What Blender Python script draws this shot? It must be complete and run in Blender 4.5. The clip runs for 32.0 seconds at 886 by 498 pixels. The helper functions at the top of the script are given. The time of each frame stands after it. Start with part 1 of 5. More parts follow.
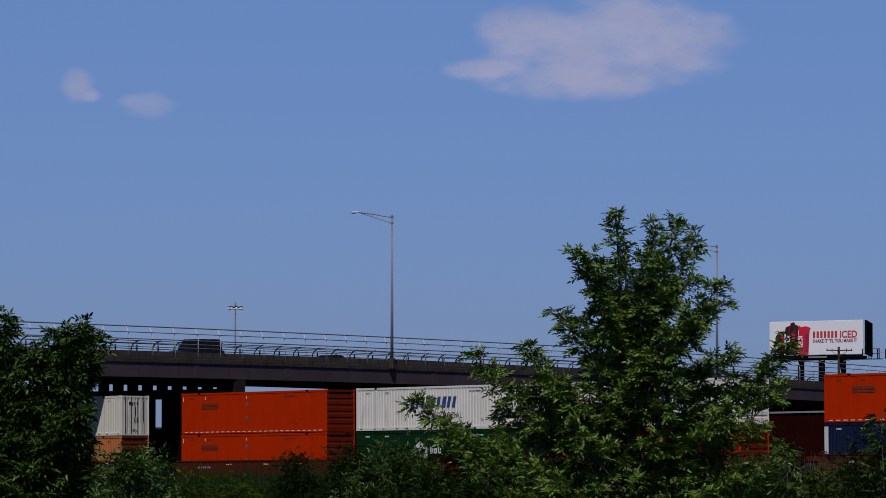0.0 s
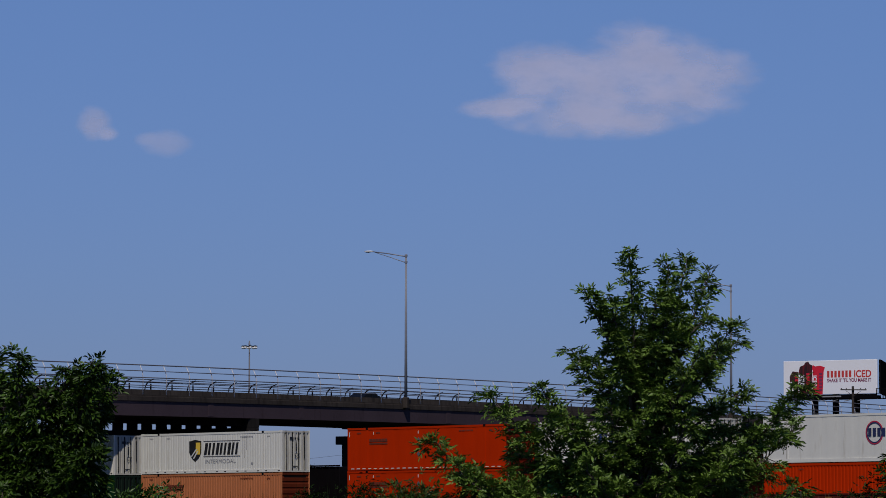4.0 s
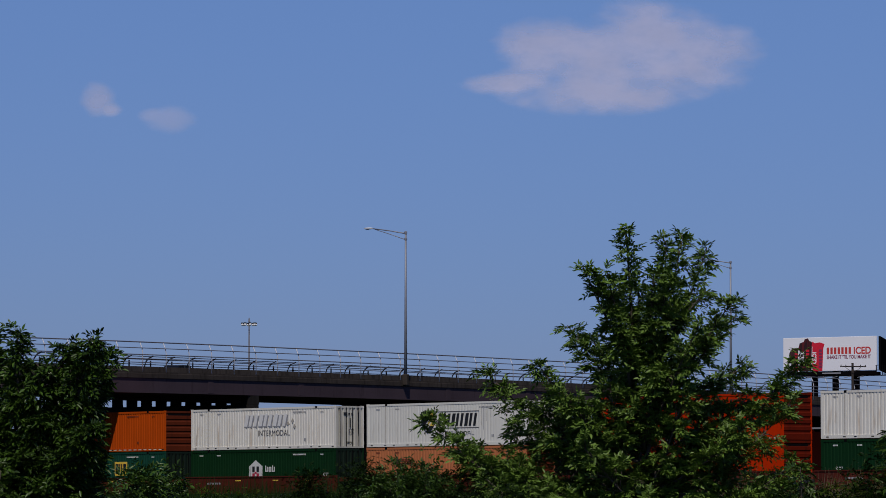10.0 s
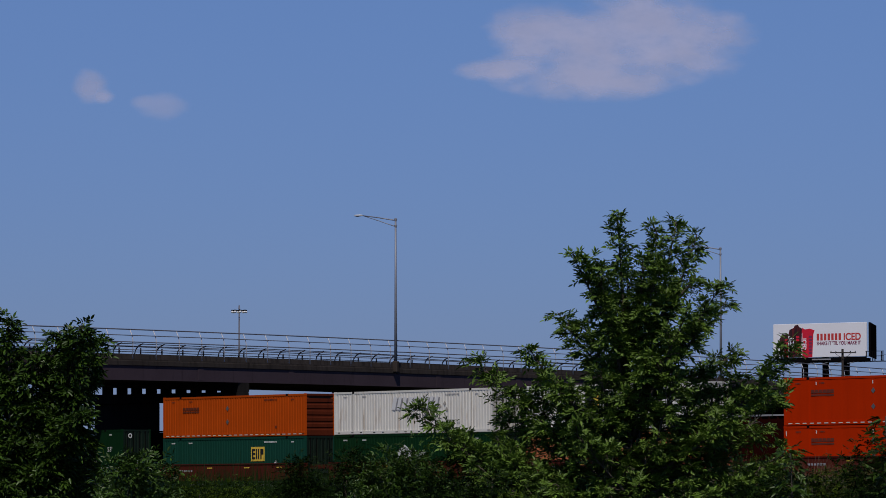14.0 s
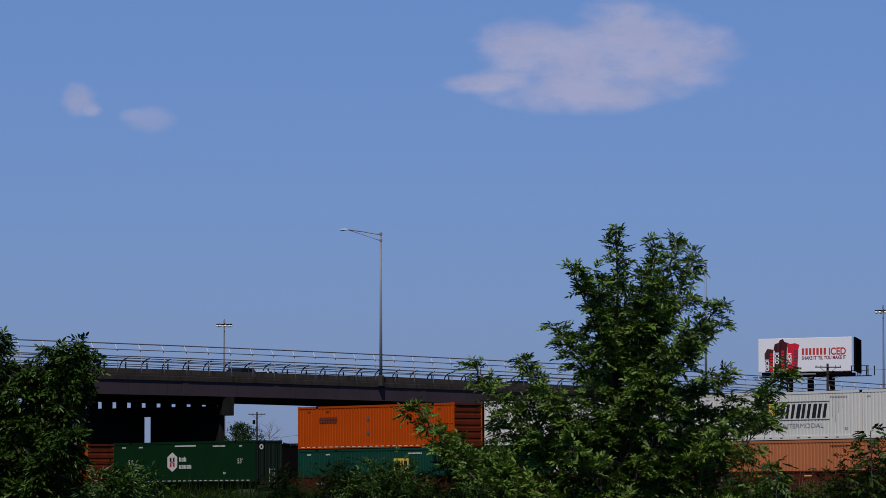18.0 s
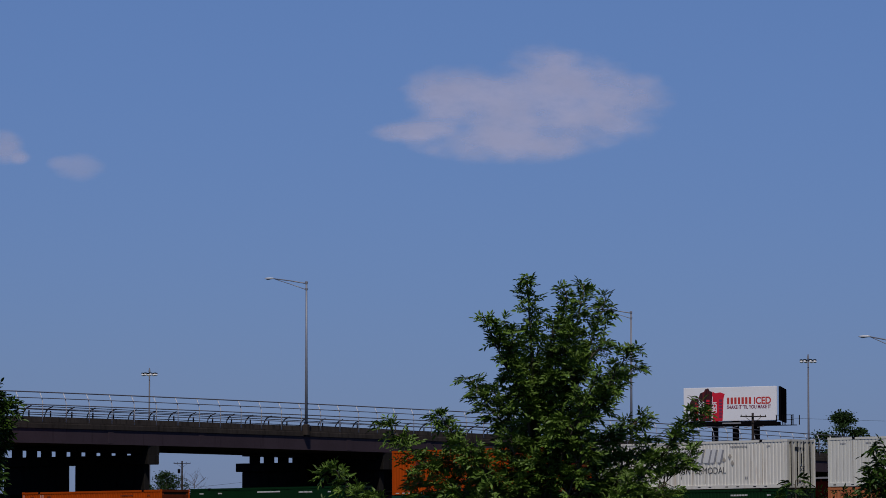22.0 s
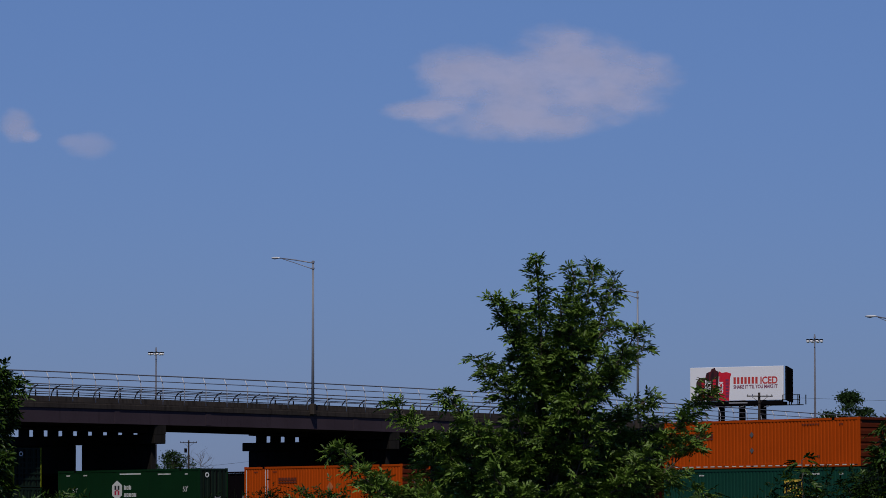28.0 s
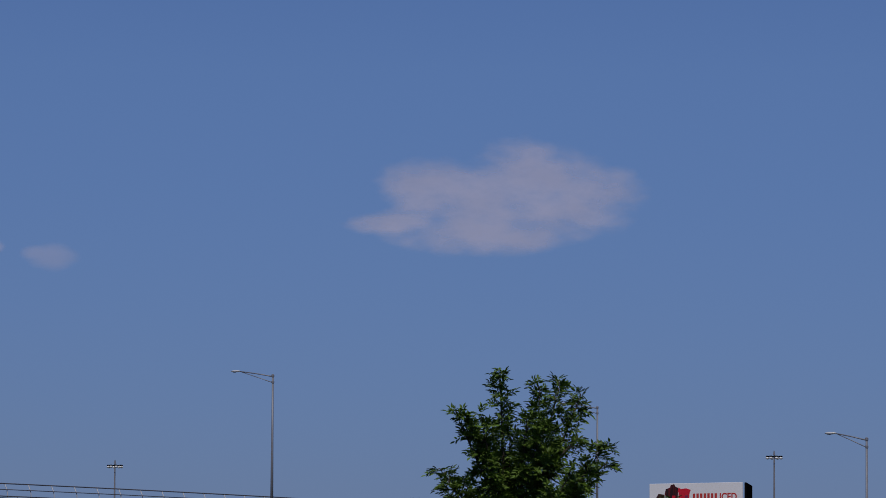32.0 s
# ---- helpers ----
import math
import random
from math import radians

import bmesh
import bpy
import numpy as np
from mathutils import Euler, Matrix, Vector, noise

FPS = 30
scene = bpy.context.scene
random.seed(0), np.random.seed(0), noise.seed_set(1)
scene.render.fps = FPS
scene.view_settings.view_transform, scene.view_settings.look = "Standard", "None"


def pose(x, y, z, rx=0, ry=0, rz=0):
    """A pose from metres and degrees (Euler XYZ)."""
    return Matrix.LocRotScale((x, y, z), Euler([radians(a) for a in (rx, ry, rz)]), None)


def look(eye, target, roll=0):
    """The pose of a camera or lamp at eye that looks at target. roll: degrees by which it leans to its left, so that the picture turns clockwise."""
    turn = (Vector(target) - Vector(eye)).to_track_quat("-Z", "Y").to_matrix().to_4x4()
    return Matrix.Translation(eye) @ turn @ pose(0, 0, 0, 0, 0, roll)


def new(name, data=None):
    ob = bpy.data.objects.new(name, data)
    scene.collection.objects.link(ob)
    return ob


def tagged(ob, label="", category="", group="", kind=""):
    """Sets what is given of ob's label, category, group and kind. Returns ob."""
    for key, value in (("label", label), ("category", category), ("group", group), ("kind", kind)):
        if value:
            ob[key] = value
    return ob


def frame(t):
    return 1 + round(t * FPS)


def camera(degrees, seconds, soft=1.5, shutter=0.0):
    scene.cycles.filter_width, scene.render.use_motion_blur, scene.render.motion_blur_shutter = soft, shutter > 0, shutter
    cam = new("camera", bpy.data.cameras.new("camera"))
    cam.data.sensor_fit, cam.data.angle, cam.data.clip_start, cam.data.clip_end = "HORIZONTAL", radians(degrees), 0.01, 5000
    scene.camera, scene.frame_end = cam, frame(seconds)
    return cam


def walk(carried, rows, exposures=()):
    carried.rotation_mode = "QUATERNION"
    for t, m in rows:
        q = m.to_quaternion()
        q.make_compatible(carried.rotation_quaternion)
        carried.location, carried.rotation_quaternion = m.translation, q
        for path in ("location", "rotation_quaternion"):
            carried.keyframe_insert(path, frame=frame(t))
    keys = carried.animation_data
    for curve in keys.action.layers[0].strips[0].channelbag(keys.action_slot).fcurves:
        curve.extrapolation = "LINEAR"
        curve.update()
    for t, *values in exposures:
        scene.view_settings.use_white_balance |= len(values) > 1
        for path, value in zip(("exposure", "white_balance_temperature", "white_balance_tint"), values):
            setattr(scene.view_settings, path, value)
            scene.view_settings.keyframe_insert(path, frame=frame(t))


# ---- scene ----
# ---------------- camera ----------------
EYE = (0.0, 0.0, 1.7)
cam = camera(12.0, 32.0, soft=0.75)
# seconds, yaw, pitch, roll in degrees: a telephoto held by hand on one spot
PATH = [
    (0.0, -0.065, 2.847, 0.010), (0.5, 0.019, 3.002, 0.082), (1.0, 0.007, 3.066, 0.059),
    (1.5, -0.027, 2.840, -0.019), (2.0, -0.041, 2.894, 0.009), (2.5, -0.042, 3.174, -0.066),
    (3.0, 0.039, 3.388, -0.005), (3.5, 0.101, 3.350, 0.019), (5.5, 0.131, 3.541, 0.166),
    (6.0, 0.066, 3.161, 0.245), (6.5, 0.002, 2.947, -0.025), (7.0, -0.206, 2.886, -0.139),
    (7.5, -0.250, 2.910, -0.276), (8.0, -0.172, 2.931, -0.146), (8.5, -0.006, 2.592, -0.030),
    (9.0, 0.028, 2.685, 0.117), (9.5, 0.082, 2.816, 0.193), (10.0, 0.121, 3.066, 0.017),
    (10.5, 0.090, 3.354, 0.205), (11.0, 0.105, 3.416, 0.251), (11.5, 0.064, 3.434, 0.186),
    (12.0, 0.050, 3.434, 0.306), (12.5, 0.083, 3.512, 0.439), (13.0, 0.083, 3.504, 0.311),
    (13.5, 0.068, 2.884, -0.020), (15.5, -0.125, 2.908, -0.132), (16.0, -0.117, 2.832, -0.276),
    (16.5, -0.193, 2.304, -0.285), (17.0, -0.200, 2.373, -0.292), (17.5, -0.221, 2.712, -0.169),
    (18.0, -0.217, 3.081, -0.049), (18.5, -0.231, 3.220, 0.029), (19.0, -0.290, 3.212, -0.004),
    (19.5, -0.429, 3.347, -0.081), (20.0, -0.615, 3.498, 0.070), (20.5, -0.744, 3.624, -0.009),
    (21.0, -0.898, 3.796, 0.011), (21.5, -1.092, 3.801, -0.185), (22.0, -1.230, 3.746, -0.038),
    (22.5, -1.227, 3.728, 0.095), (23.0, -1.218, 3.815, -0.074), (23.5, -1.200, 3.877, 0.021),
    (24.0, -1.172, 3.641, -0.089), (24.5, -1.217, 3.554, -0.262), (26.5, -1.180, 3.112, -0.254),
    (27.0, -1.139, 2.998, -0.134), (27.5, -1.161, 3.071, -0.163), (28.0, -1.140, 3.468, -0.001),
    (28.5, -1.179, 3.622, -0.146), (29.0, -1.328, 3.668, 0.002), (29.5, -1.405, 3.806, -0.111),
    (30.0, -1.515, 4.183, 0.273), (30.5, -1.547, 4.615, 0.360), (31.0, -1.642, 4.739, 0.378),
    (31.5, -1.658, 4.882, 0.285), (32.0, -1.676, 5.025, 0.318),
]


def aim(yaw, pitch, roll):
    return pose(*EYE, 90 + pitch, 0, yaw) @ pose(0, 0, 0, 0, 0, roll)


walk(cam, [(t, aim(y, p, r)) for t, y, p, r in PATH],
     exposures=[(0.0, -0.50), (3.5, -0.54), (5.5, -0.66), (8.0, -0.65), (9.0, -0.55), (10.0, -0.52), (13.0, -0.60), (15.5, -0.58), (16.5, -0.44), (18.0, -0.38), (19.0, -0.52), (21.0, -0.66), (23.0, -0.70), (26.5, -0.66), (28.0, -0.64), (29.5, -0.68), (32.0, -0.90)])

# ---------------- daylight ----------------
SUN_WAY = Vector((-0.04, -0.62, 0.78)).normalized()      # towards the sun
world = bpy.data.worlds.new("sky")
scene.world = world
world.use_nodes = True
wn, wl = world.node_tree.nodes, world.node_tree.links
wn.clear()
w_sky = wn.new("ShaderNodeTexSky")
w_sky.sky_type, w_sky.sun_disc = "NISHITA", False
w_sky.sun_elevation = math.asin(SUN_WAY.z)
w_sky.sun_rotation = math.atan2(SUN_WAY.x, SUN_WAY.y)
w_sky.altitude, w_sky.air_density, w_sky.dust_density, w_sky.ozone_density = 200, 1.0, 0.05, 4.0
w_tint = wn.new("ShaderNodeMix")
w_tint.data_type, w_tint.blend_type = "RGBA", "MULTIPLY"
w_tint.inputs[0].default_value = 1.0
w_bg, w_out = wn.new("ShaderNodeBackground"), wn.new("ShaderNodeOutputWorld")
w_bg.inputs[1].default_value = 0.069
w_co, w_sep, w_rng, w_mix = wn.new("ShaderNodeTexCoord"), wn.new("ShaderNodeSeparateXYZ"), wn.new("ShaderNodeMapRange"), wn.new("ShaderNodeMix")
w_mix.data_type = "RGBA"
w_mix.inputs[6].default_value, w_mix.inputs[7].default_value = (0.380, 0.520, 1.13, 1), (0.712, 0.845, 1.33, 1)     # clear air low down, thin haze above it
w_rng.inputs[1].default_value, w_rng.inputs[2].default_value = 0.0, 0.13
wl.new(w_co.outputs["Generated"], w_sep.inputs[0])
wl.new(w_sep.outputs[2], w_rng.inputs[0])
wl.new(w_rng.outputs[0], w_mix.inputs[0])
wl.new(w_mix.outputs[2], w_tint.inputs[7])
wl.new(w_sky.outputs[0], w_tint.inputs[6])
wl.new(w_tint.outputs[2], w_bg.inputs[0])
wl.new(w_bg.outputs[0], w_out.inputs[0])
sun_data = bpy.data.lights.new("sun", "SUN")
sun_data.energy, sun_data.angle, sun_data.color = 4.0, radians(0.53), (1.0, 0.93, 0.82)
sun = new("sun", sun_data)
sun.matrix_world = look((0, 0, 80), Vector((0, 0, 80)) - SUN_WAY)

# ---------------- materials ----------------


def mat(name, col, rough=0.6, metal=0.0, var=0.2, scale=2.0, fine=25.0, bump=0.0, stain=None, stain_at=0.6, island=0.0, through_light=0.0, spec=0.5):
    """A surface with colour variation at two scales, fine relief, stains, and for leaves some light let through."""
    m = bpy.data.materials.new(name)
    m.use_nodes = True
    n, l = m.node_tree.nodes, m.node_tree.links
    bs = n["Principled BSDF"]
    bs.inputs["Roughness"].default_value, bs.inputs["Metallic"].default_value = rough, metal
    bs.inputs["Specular IOR Level"].default_value = spec
    co = n.new("ShaderNodeTexCoord")
    n1, n2 = n.new("ShaderNodeTexNoise"), n.new("ShaderNodeTexNoise")
    n1.inputs["Scale"].default_value, n1.inputs["Detail"].default_value = scale, 4
    n2.inputs["Scale"].default_value, n2.inputs["Detail"].default_value = fine, 3
    l.new(co.outputs["Object"], n1.inputs["Vector"])
    l.new(co.outputs["Object"], n2.inputs["Vector"])
    add = n.new("ShaderNodeMath")
    add.operation = "MULTIPLY_ADD"
    l.new(n2.outputs[0], add.inputs[0])
    add.inputs[1].default_value = 0.5
    l.new(n1.outputs[0], add.inputs[2])
    src = add.outputs[0]
    if island:
        geo, a2 = n.new("ShaderNodeNewGeometry"), n.new("ShaderNodeMath")
        a2.operation = "MULTIPLY_ADD"
        l.new(geo.outputs["Random Per Island"], a2.inputs[0])
        a2.inputs[1].default_value = island
        l.new(src, a2.inputs[2])
        src = a2.outputs[0]
    mid = 0.75 + island / 2
    rng = n.new("ShaderNodeMapRange")
    rng.inputs[1].default_value, rng.inputs[2].default_value = mid - 0.4 - island / 2, mid + 0.4 + island / 2
    rng.inputs[3].default_value, rng.inputs[4].default_value = 1 - var, 1 + var
    l.new(src, rng.inputs[0])
    mul = n.new("ShaderNodeMix")
    mul.data_type, mul.blend_type = "RGBA", "MULTIPLY"
    mul.inputs[0].default_value = 1.0
    mul.inputs[6].default_value = (*col, 1)
    l.new(rng.outputs[0], mul.inputs[7])
    out = mul.outputs[2]
    if stain:
        n3, mp = n.new("ShaderNodeTexNoise"), n.new("ShaderNodeMapping")
        mp.inputs["Scale"].default_value = (1.6, 1.6, 0.25)
        n3.inputs["Scale"].default_value, n3.inputs["Detail"].default_value = 1.7, 6
        l.new(co.outputs["Object"], mp.inputs[0])
        l.new(mp.outputs[0], n3.inputs["Vector"])
        r3 = n.new("ShaderNodeMapRange")
        r3.inputs[1].default_value, r3.inputs[2].default_value = stain_at, stain_at + 0.18
        r3.inputs[4].default_value = 0.75
        l.new(n3.outputs[0], r3.inputs[0])
        mx = n.new("ShaderNodeMix")
        mx.data_type = "RGBA"
        l.new(r3.outputs[0], mx.inputs[0])
        l.new(out, mx.inputs[6])
        mx.inputs[7].default_value = (*stain, 1)
        out = mx.outputs[2]
    l.new(out, bs.inputs["Base Color"])
    if bump:
        bp = n.new("ShaderNodeBump")
        bp.inputs["Strength"].default_value, bp.inputs["Distance"].default_value = bump, 0.02
        l.new(n2.outputs[0], bp.inputs["Height"])
        l.new(bp.outputs[0], bs.inputs["Normal"])
    if through_light:
        tr, ms = n.new("ShaderNodeBsdfTranslucent"), n.new("ShaderNodeMixShader")
        l.new(out, tr.inputs[0])
        ms.inputs[0].default_value = through_light
        l.new(bs.outputs[0], ms.inputs[1])
        l.new(tr.outputs[0], ms.inputs[2])
        l.new(ms.outputs[0], n["Material Output"].inputs[0])
    return m


M = {
    "white_box": mat("white container paint", (0.68, 0.655, 0.60), 0.6, 0, 0.07, 0.6, 9, 0.15, (0.44, 0.34, 0.25), 0.56, spec=0.15),
    "plain_box": mat("cool white container paint", (0.67, 0.655, 0.60), 0.55, 0, 0.05, 0.6, 9, 0.12, (0.46, 0.42, 0.36), 0.60, spec=0.12),
    "orange_box": mat("orange container paint", (0.43, 0.060, 0.004), 0.6, 0, 0.12, 0.5, 9, 0.1, (0.27, 0.04, 0.006), 0.64, spec=0.04),
    "red_box": mat("red-orange container paint", (0.46, 0.024, 0.0006), 0.6, 0, 0.08, 0.5, 9, 0.1, (0.32, 0.020, 0.002), 0.66, spec=0.03),
    "faded_box": mat("faded orange container paint", (0.44, 0.15, 0.062), 0.7, 0, 0.12, 0.5, 9, 0.1, (0.30, 0.11, 0.06), 0.6, spec=0.08),
    "green_box": mat("dark green container paint", (0.004, 0.026, 0.008), 0.6, 0, 0.14, 0.5, 9, 0.1, (0.008, 0.02, 0.010), 0.66, spec=0.06),
    "teal_box": mat("blue-green container paint", (0.007, 0.048, 0.032), 0.6, 0, 0.12, 0.5, 9, 0.1, (0.015, 0.035, 0.025), 0.62, spec=0.06),
    "blue_box": mat("navy container paint", (0.007, 0.012, 0.040), 0.6, 0, 0.12, 0.5, 9, 0.1, spec=0.08),
    # Red, white and brown ends: darker than the sides, their weaker light painted in.
    "shaded_end_red": mat("red container end paint darkened as shade", (0.100, 0.009, 0.003), 0.65, 0, 0.2, 0.8, 9, 0.1, (0.05, 0.008, 0.004), 0.58, spec=0.04),
    "shaded_end_white": mat("white container end paint greyed as shade", (0.42, 0.41, 0.37), 0.6, 0, 0.12, 0.8, 9, 0.1, (0.20, 0.17, 0.14), 0.55, spec=0.12),
    "shaded_end_pale": mat("white ribbed end paint greyed as shade", (0.50, 0.48, 0.43), 0.6, 0, 0.12, 0.8, 9, 0.1, (0.2, 0.17, 0.14), 0.55, spec=0.15),
    "shaded_end_brown": mat("brown container end paint darkened as shade", (0.085, 0.016, 0.006), 0.65, 0, 0.25, 0.8, 9, 0.1, (0.045, 0.010, 0.005), 0.58, spec=0.05),
    # Both parked freight car colours are darkened to carry the overpass's shade.
    "freight_red_shade": mat("oxide freight car paint darkened as shade", (0.020, 0.0028, 0.0022), 0.85, 0, 0.3, 0.7, 12, 0.2, (0.012, 0.004, 0.003), 0.55, spec=0.02),
    "freight_deep_shade": mat("freight car paint blackened as shade", (0.006, 0.005, 0.006), 0.85, 0, 0.3, 0.7, 12, 0.2, spec=0.0),
    "kerb": mat("weathered deck edge concrete", (0.050, 0.041, 0.036), 0.95, 0, 0.35, 0.6, 14, 0.4, (0.022, 0.018, 0.016), 0.5, spec=0.03),
    "door_dark": mat("dark green container end paint", (0.006, 0.014, 0.009), 0.6, 0, 0.2, 0.8, 9, 0.1, spec=0.15),
    "mark_white": mat("white marking", (0.60, 0.60, 0.58), 0.5, 0, 0.08, 2, 20),
    "mark_pale": mat("pale grey embossed marking", (0.70, 0.69, 0.68), 0.5, 0, 0.05, 2, 20),
    "mark_grey": mat("grey marking shadow", (0.28, 0.28, 0.30), 0.6, 0, 0.1, 2, 20),
    "mark_ink": mat("faded black lettering", (0.10, 0.095, 0.10), 0.6, 0, 0.3, 2, 20),
    "mark_pale_dirt": mat("grey-brown dirt", (0.40, 0.36, 0.31), 0.8, 0, 0.25, 3, 30),
    "mark_black": mat("black marking", (0.012, 0.012, 0.014), 0.5, 0, 0.2, 2, 20),
    "mark_blue": mat("blue marking", (0.03, 0.055, 0.19), 0.5, 0, 0.1, 2, 20),
    "mark_navy": mat("navy marking", (0.018, 0.025, 0.08), 0.5, 0, 0.1, 2, 20),
    "mark_yellow": mat("yellow marking", (0.75, 0.50, 0.06), 0.5, 0, 0.08, 2, 20),
    "mark_red": mat("crimson marking", (0.42, 0.02, 0.05), 0.5, 0, 0.1, 2, 20),
    "mark_brown": mat("brown marking", (0.13, 0.025, 0.008), 0.5, 0, 0.1, 2, 20),
    "steel": mat("galvanised steel", (0.21, 0.215, 0.25), 0.5, 0.15, 0.14, 1.5, 30, 0.1),
    "rail_paint": mat("weathered grey rail steel", (0.13, 0.13, 0.155), 0.6, 0.1, 0.25, 1.5, 30, 0.1, spec=0.2),
    "far_rail": mat("dark grey rail steel", (0.017, 0.017, 0.021), 0.7, 0.0, 0.25, 1.5, 30, 0.1, spec=0.05),
    "dark_steel": mat("black painted steel", (0.0055, 0.005, 0.006), 0.85, 0.0, 0.3, 1.5, 30, 0.1, spec=0.0),
    "girder": mat("weathered plum girder paint", (0.060, 0.043, 0.052), 0.85, 0.0, 0.2, 0.3, 6, 0.2, (0.036, 0.026, 0.030), 0.58, spec=0.02),
    "concrete": mat("bridge concrete", (0.052, 0.044, 0.040), 0.95, 0, 0.4, 0.5, 14, 0.4, (0.024, 0.021, 0.020), 0.48, spec=0.03),
    # The shade under the deck is put into this near-black pier colour.
    "pier": mat("shade-dark pier concrete", (0.016, 0.0145, 0.014), 0.95, 0, 0.3, 0.5, 14, 0.4, (0.010, 0.009, 0.008), 0.5, spec=0.05),
    "asphalt": mat("asphalt", (0.05, 0.05, 0.052), 0.9, 0, 0.2, 0.6, 40, 0.5),
    "car_red": mat("oxide red rail car paint", (0.075, 0.012, 0.007), 0.75, 0, 0.25, 0.7, 12, 0.2, (0.03, 0.014, 0.011), 0.55, spec=0.1),
    "ballast": mat("ballast stone", (0.085, 0.080, 0.078), 0.95, 0, 0.35, 1.2, 18, 0.8),
    "rail": mat("rail steel", (0.25, 0.22, 0.20), 0.35, 0.9, 0.2, 2, 30),
    "wood": mat("weathered pole wood", (0.030, 0.024, 0.022), 0.9, 0, 0.25, 2, 30, 0.4, spec=0.1),
    "wire": mat("black cable", (0.02, 0.02, 0.022), 0.6, 0, 0.1, 2, 20),
    "board_white": mat("billboard vinyl", (0.86, 0.85, 0.89), 0.6, 0, 0.03, 0.3, 5, spec=0.2),
    "board_red": mat("red print", (0.66, 0.014, 0.035), 0.45, 0, 0.2, 0.8, 5, 0, (0.36, 0.008, 0.016), 0.60),
    "board_text": mat("crimson print", (0.58, 0.05, 0.04), 0.45, 0, 0.05, 0.8, 5),
    "board_plum": mat("plum print", (0.22, 0.03, 0.08), 0.45, 0, 0.05, 0.8, 5),
    "board_cola": mat("dark brown print", (0.030, 0.007, 0.006), 0.5, 0, 0.6, 0.9, 5, 0, (0.20, 0.012, 0.016), 0.50),
    "board_tan": mat("dark tan print", (0.045, 0.016, 0.010), 0.5, 0, 0.6, 0.9, 5, 0, (0.17, 0.04, 0.03), 0.52),
    "bark": mat("grey-brown bark", (0.075, 0.06, 0.045), 0.9, 0, 0.3, 6, 60, 0.5),
    "ash_leaf": mat("ash leaves", (0.090, 0.155, 0.022), 0.45, 0, 0.66, 1.3, 20, 0, island=0.9, through_light=0.06, spec=0.28),
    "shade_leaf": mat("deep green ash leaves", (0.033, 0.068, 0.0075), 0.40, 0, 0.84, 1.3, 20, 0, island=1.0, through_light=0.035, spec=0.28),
    "dark_leaf": mat("dark shrub leaves", (0.008, 0.020, 0.001), 0.5, 0, 0.85, 1.3, 20, 0, island=1.2, through_light=0.05, spec=0.09),
    "bright_leaf": mat("yellow-green shrub leaves", (0.031, 0.053, 0.0015), 0.5, 0, 0.85, 1.3, 20, 0, island=1.2, through_light=0.07, spec=0.10),
    "pale_leaf": mat("pale leaf undersides", (0.24, 0.26, 0.21), 0.6, 0, 0.3, 2, 20, 0, island=0.5, through_light=0.2),
    "reed": mat("green reeds", (0.008, 0.021, 0.002), 0.6, 0, 0.6, 0.7, 10, 0, island=0.6, through_light=0.06, spec=0.08),
    "dry_grass": mat("dry grass", (0.11, 0.082, 0.038), 0.7, 0, 0.35, 0.7, 10, 0, island=0.6, through_light=0.12),
    "far_leaf": mat("distant leaves", (0.020, 0.042, 0.010), 0.6, 0, 0.4, 0.3, 3, 0, island=0.6, through_light=0.1, spec=0.1),
    "ground": mat("rough meadow ground", (0.030, 0.040, 0.012), 0.95, 0, 0.35, 0.12, 3.0, 0.5, (0.06, 0.05, 0.03), 0.6, spec=0.1),
    "fence_post": mat("bare galvanised post steel", (0.50, 0.50, 0.54), 0.5, 0.0, 0.25, 1.5, 30, 0.1, spec=0.3),
    "olive_box": mat("olive yellow container paint", (0.17, 0.20, 0.010), 0.6, 0, 0.12, 0.5, 9, 0.1, (0.10, 0.12, 0.012), 0.62, spec=0.08),
    "flood": mat("floodlight glass", (0.86, 0.86, 0.88), 0.2, 0, 0.03, 2, 20),
    "lens": mat("lamp lens", (0.62, 0.63, 0.65), 0.25, 0, 0.03, 2, 20),
    "glass": mat("tinted vehicle glass", (0.005, 0.006, 0.007), 0.2, 0, 0.1, 2, 20, spec=0.12),
    "tyre": mat("tyre rubber", (0.015, 0.015, 0.016), 0.8, 0, 0.2, 3, 30),
    "auto_black": mat("black car paint", (0.006, 0.006, 0.007), 0.35, 0.0, 0.1, 1, 10, spec=0.2),
    "auto_white": mat("white car paint", (0.78, 0.78, 0.78), 0.25, 0, 0.05, 1, 10),
    "auto_grey": mat("grey car paint", (0.035, 0.037, 0.042), 0.3, 0.2, 0.1, 1, 10),
}

# ---------------- mesh helpers ----------------


def box(bm, x0, x1, y0, y1, z0, z1):
    v = [bm.verts.new(p) for p in ((x0, y0, z0), (x1, y0, z0), (x1, y1, z0), (x0, y1, z0), (x0, y0, z1), (x1, y0, z1), (x1, y1, z1), (x0, y1, z1))]
    for f in ((0, 3, 2, 1), (4, 5, 6, 7), (0, 1, 5, 4), (1, 2, 6, 5), (2, 3, 7, 6), (3, 0, 4, 7)):
        bm.faces.new([v[i] for i in f])
    return v


def boxes(*spans):
    bm = bmesh.new()
    for s in spans:
        box(bm, *s)
    return bm


def chamfered(x0, x1, y0, y1, z0, z1, r=0.02):
    bm = boxes((x0, x1, y0, y1, z0, z1))
    bmesh.ops.bevel(bm, geom=bm.edges[:], offset=r, segments=1, affect="EDGES")
    return bm


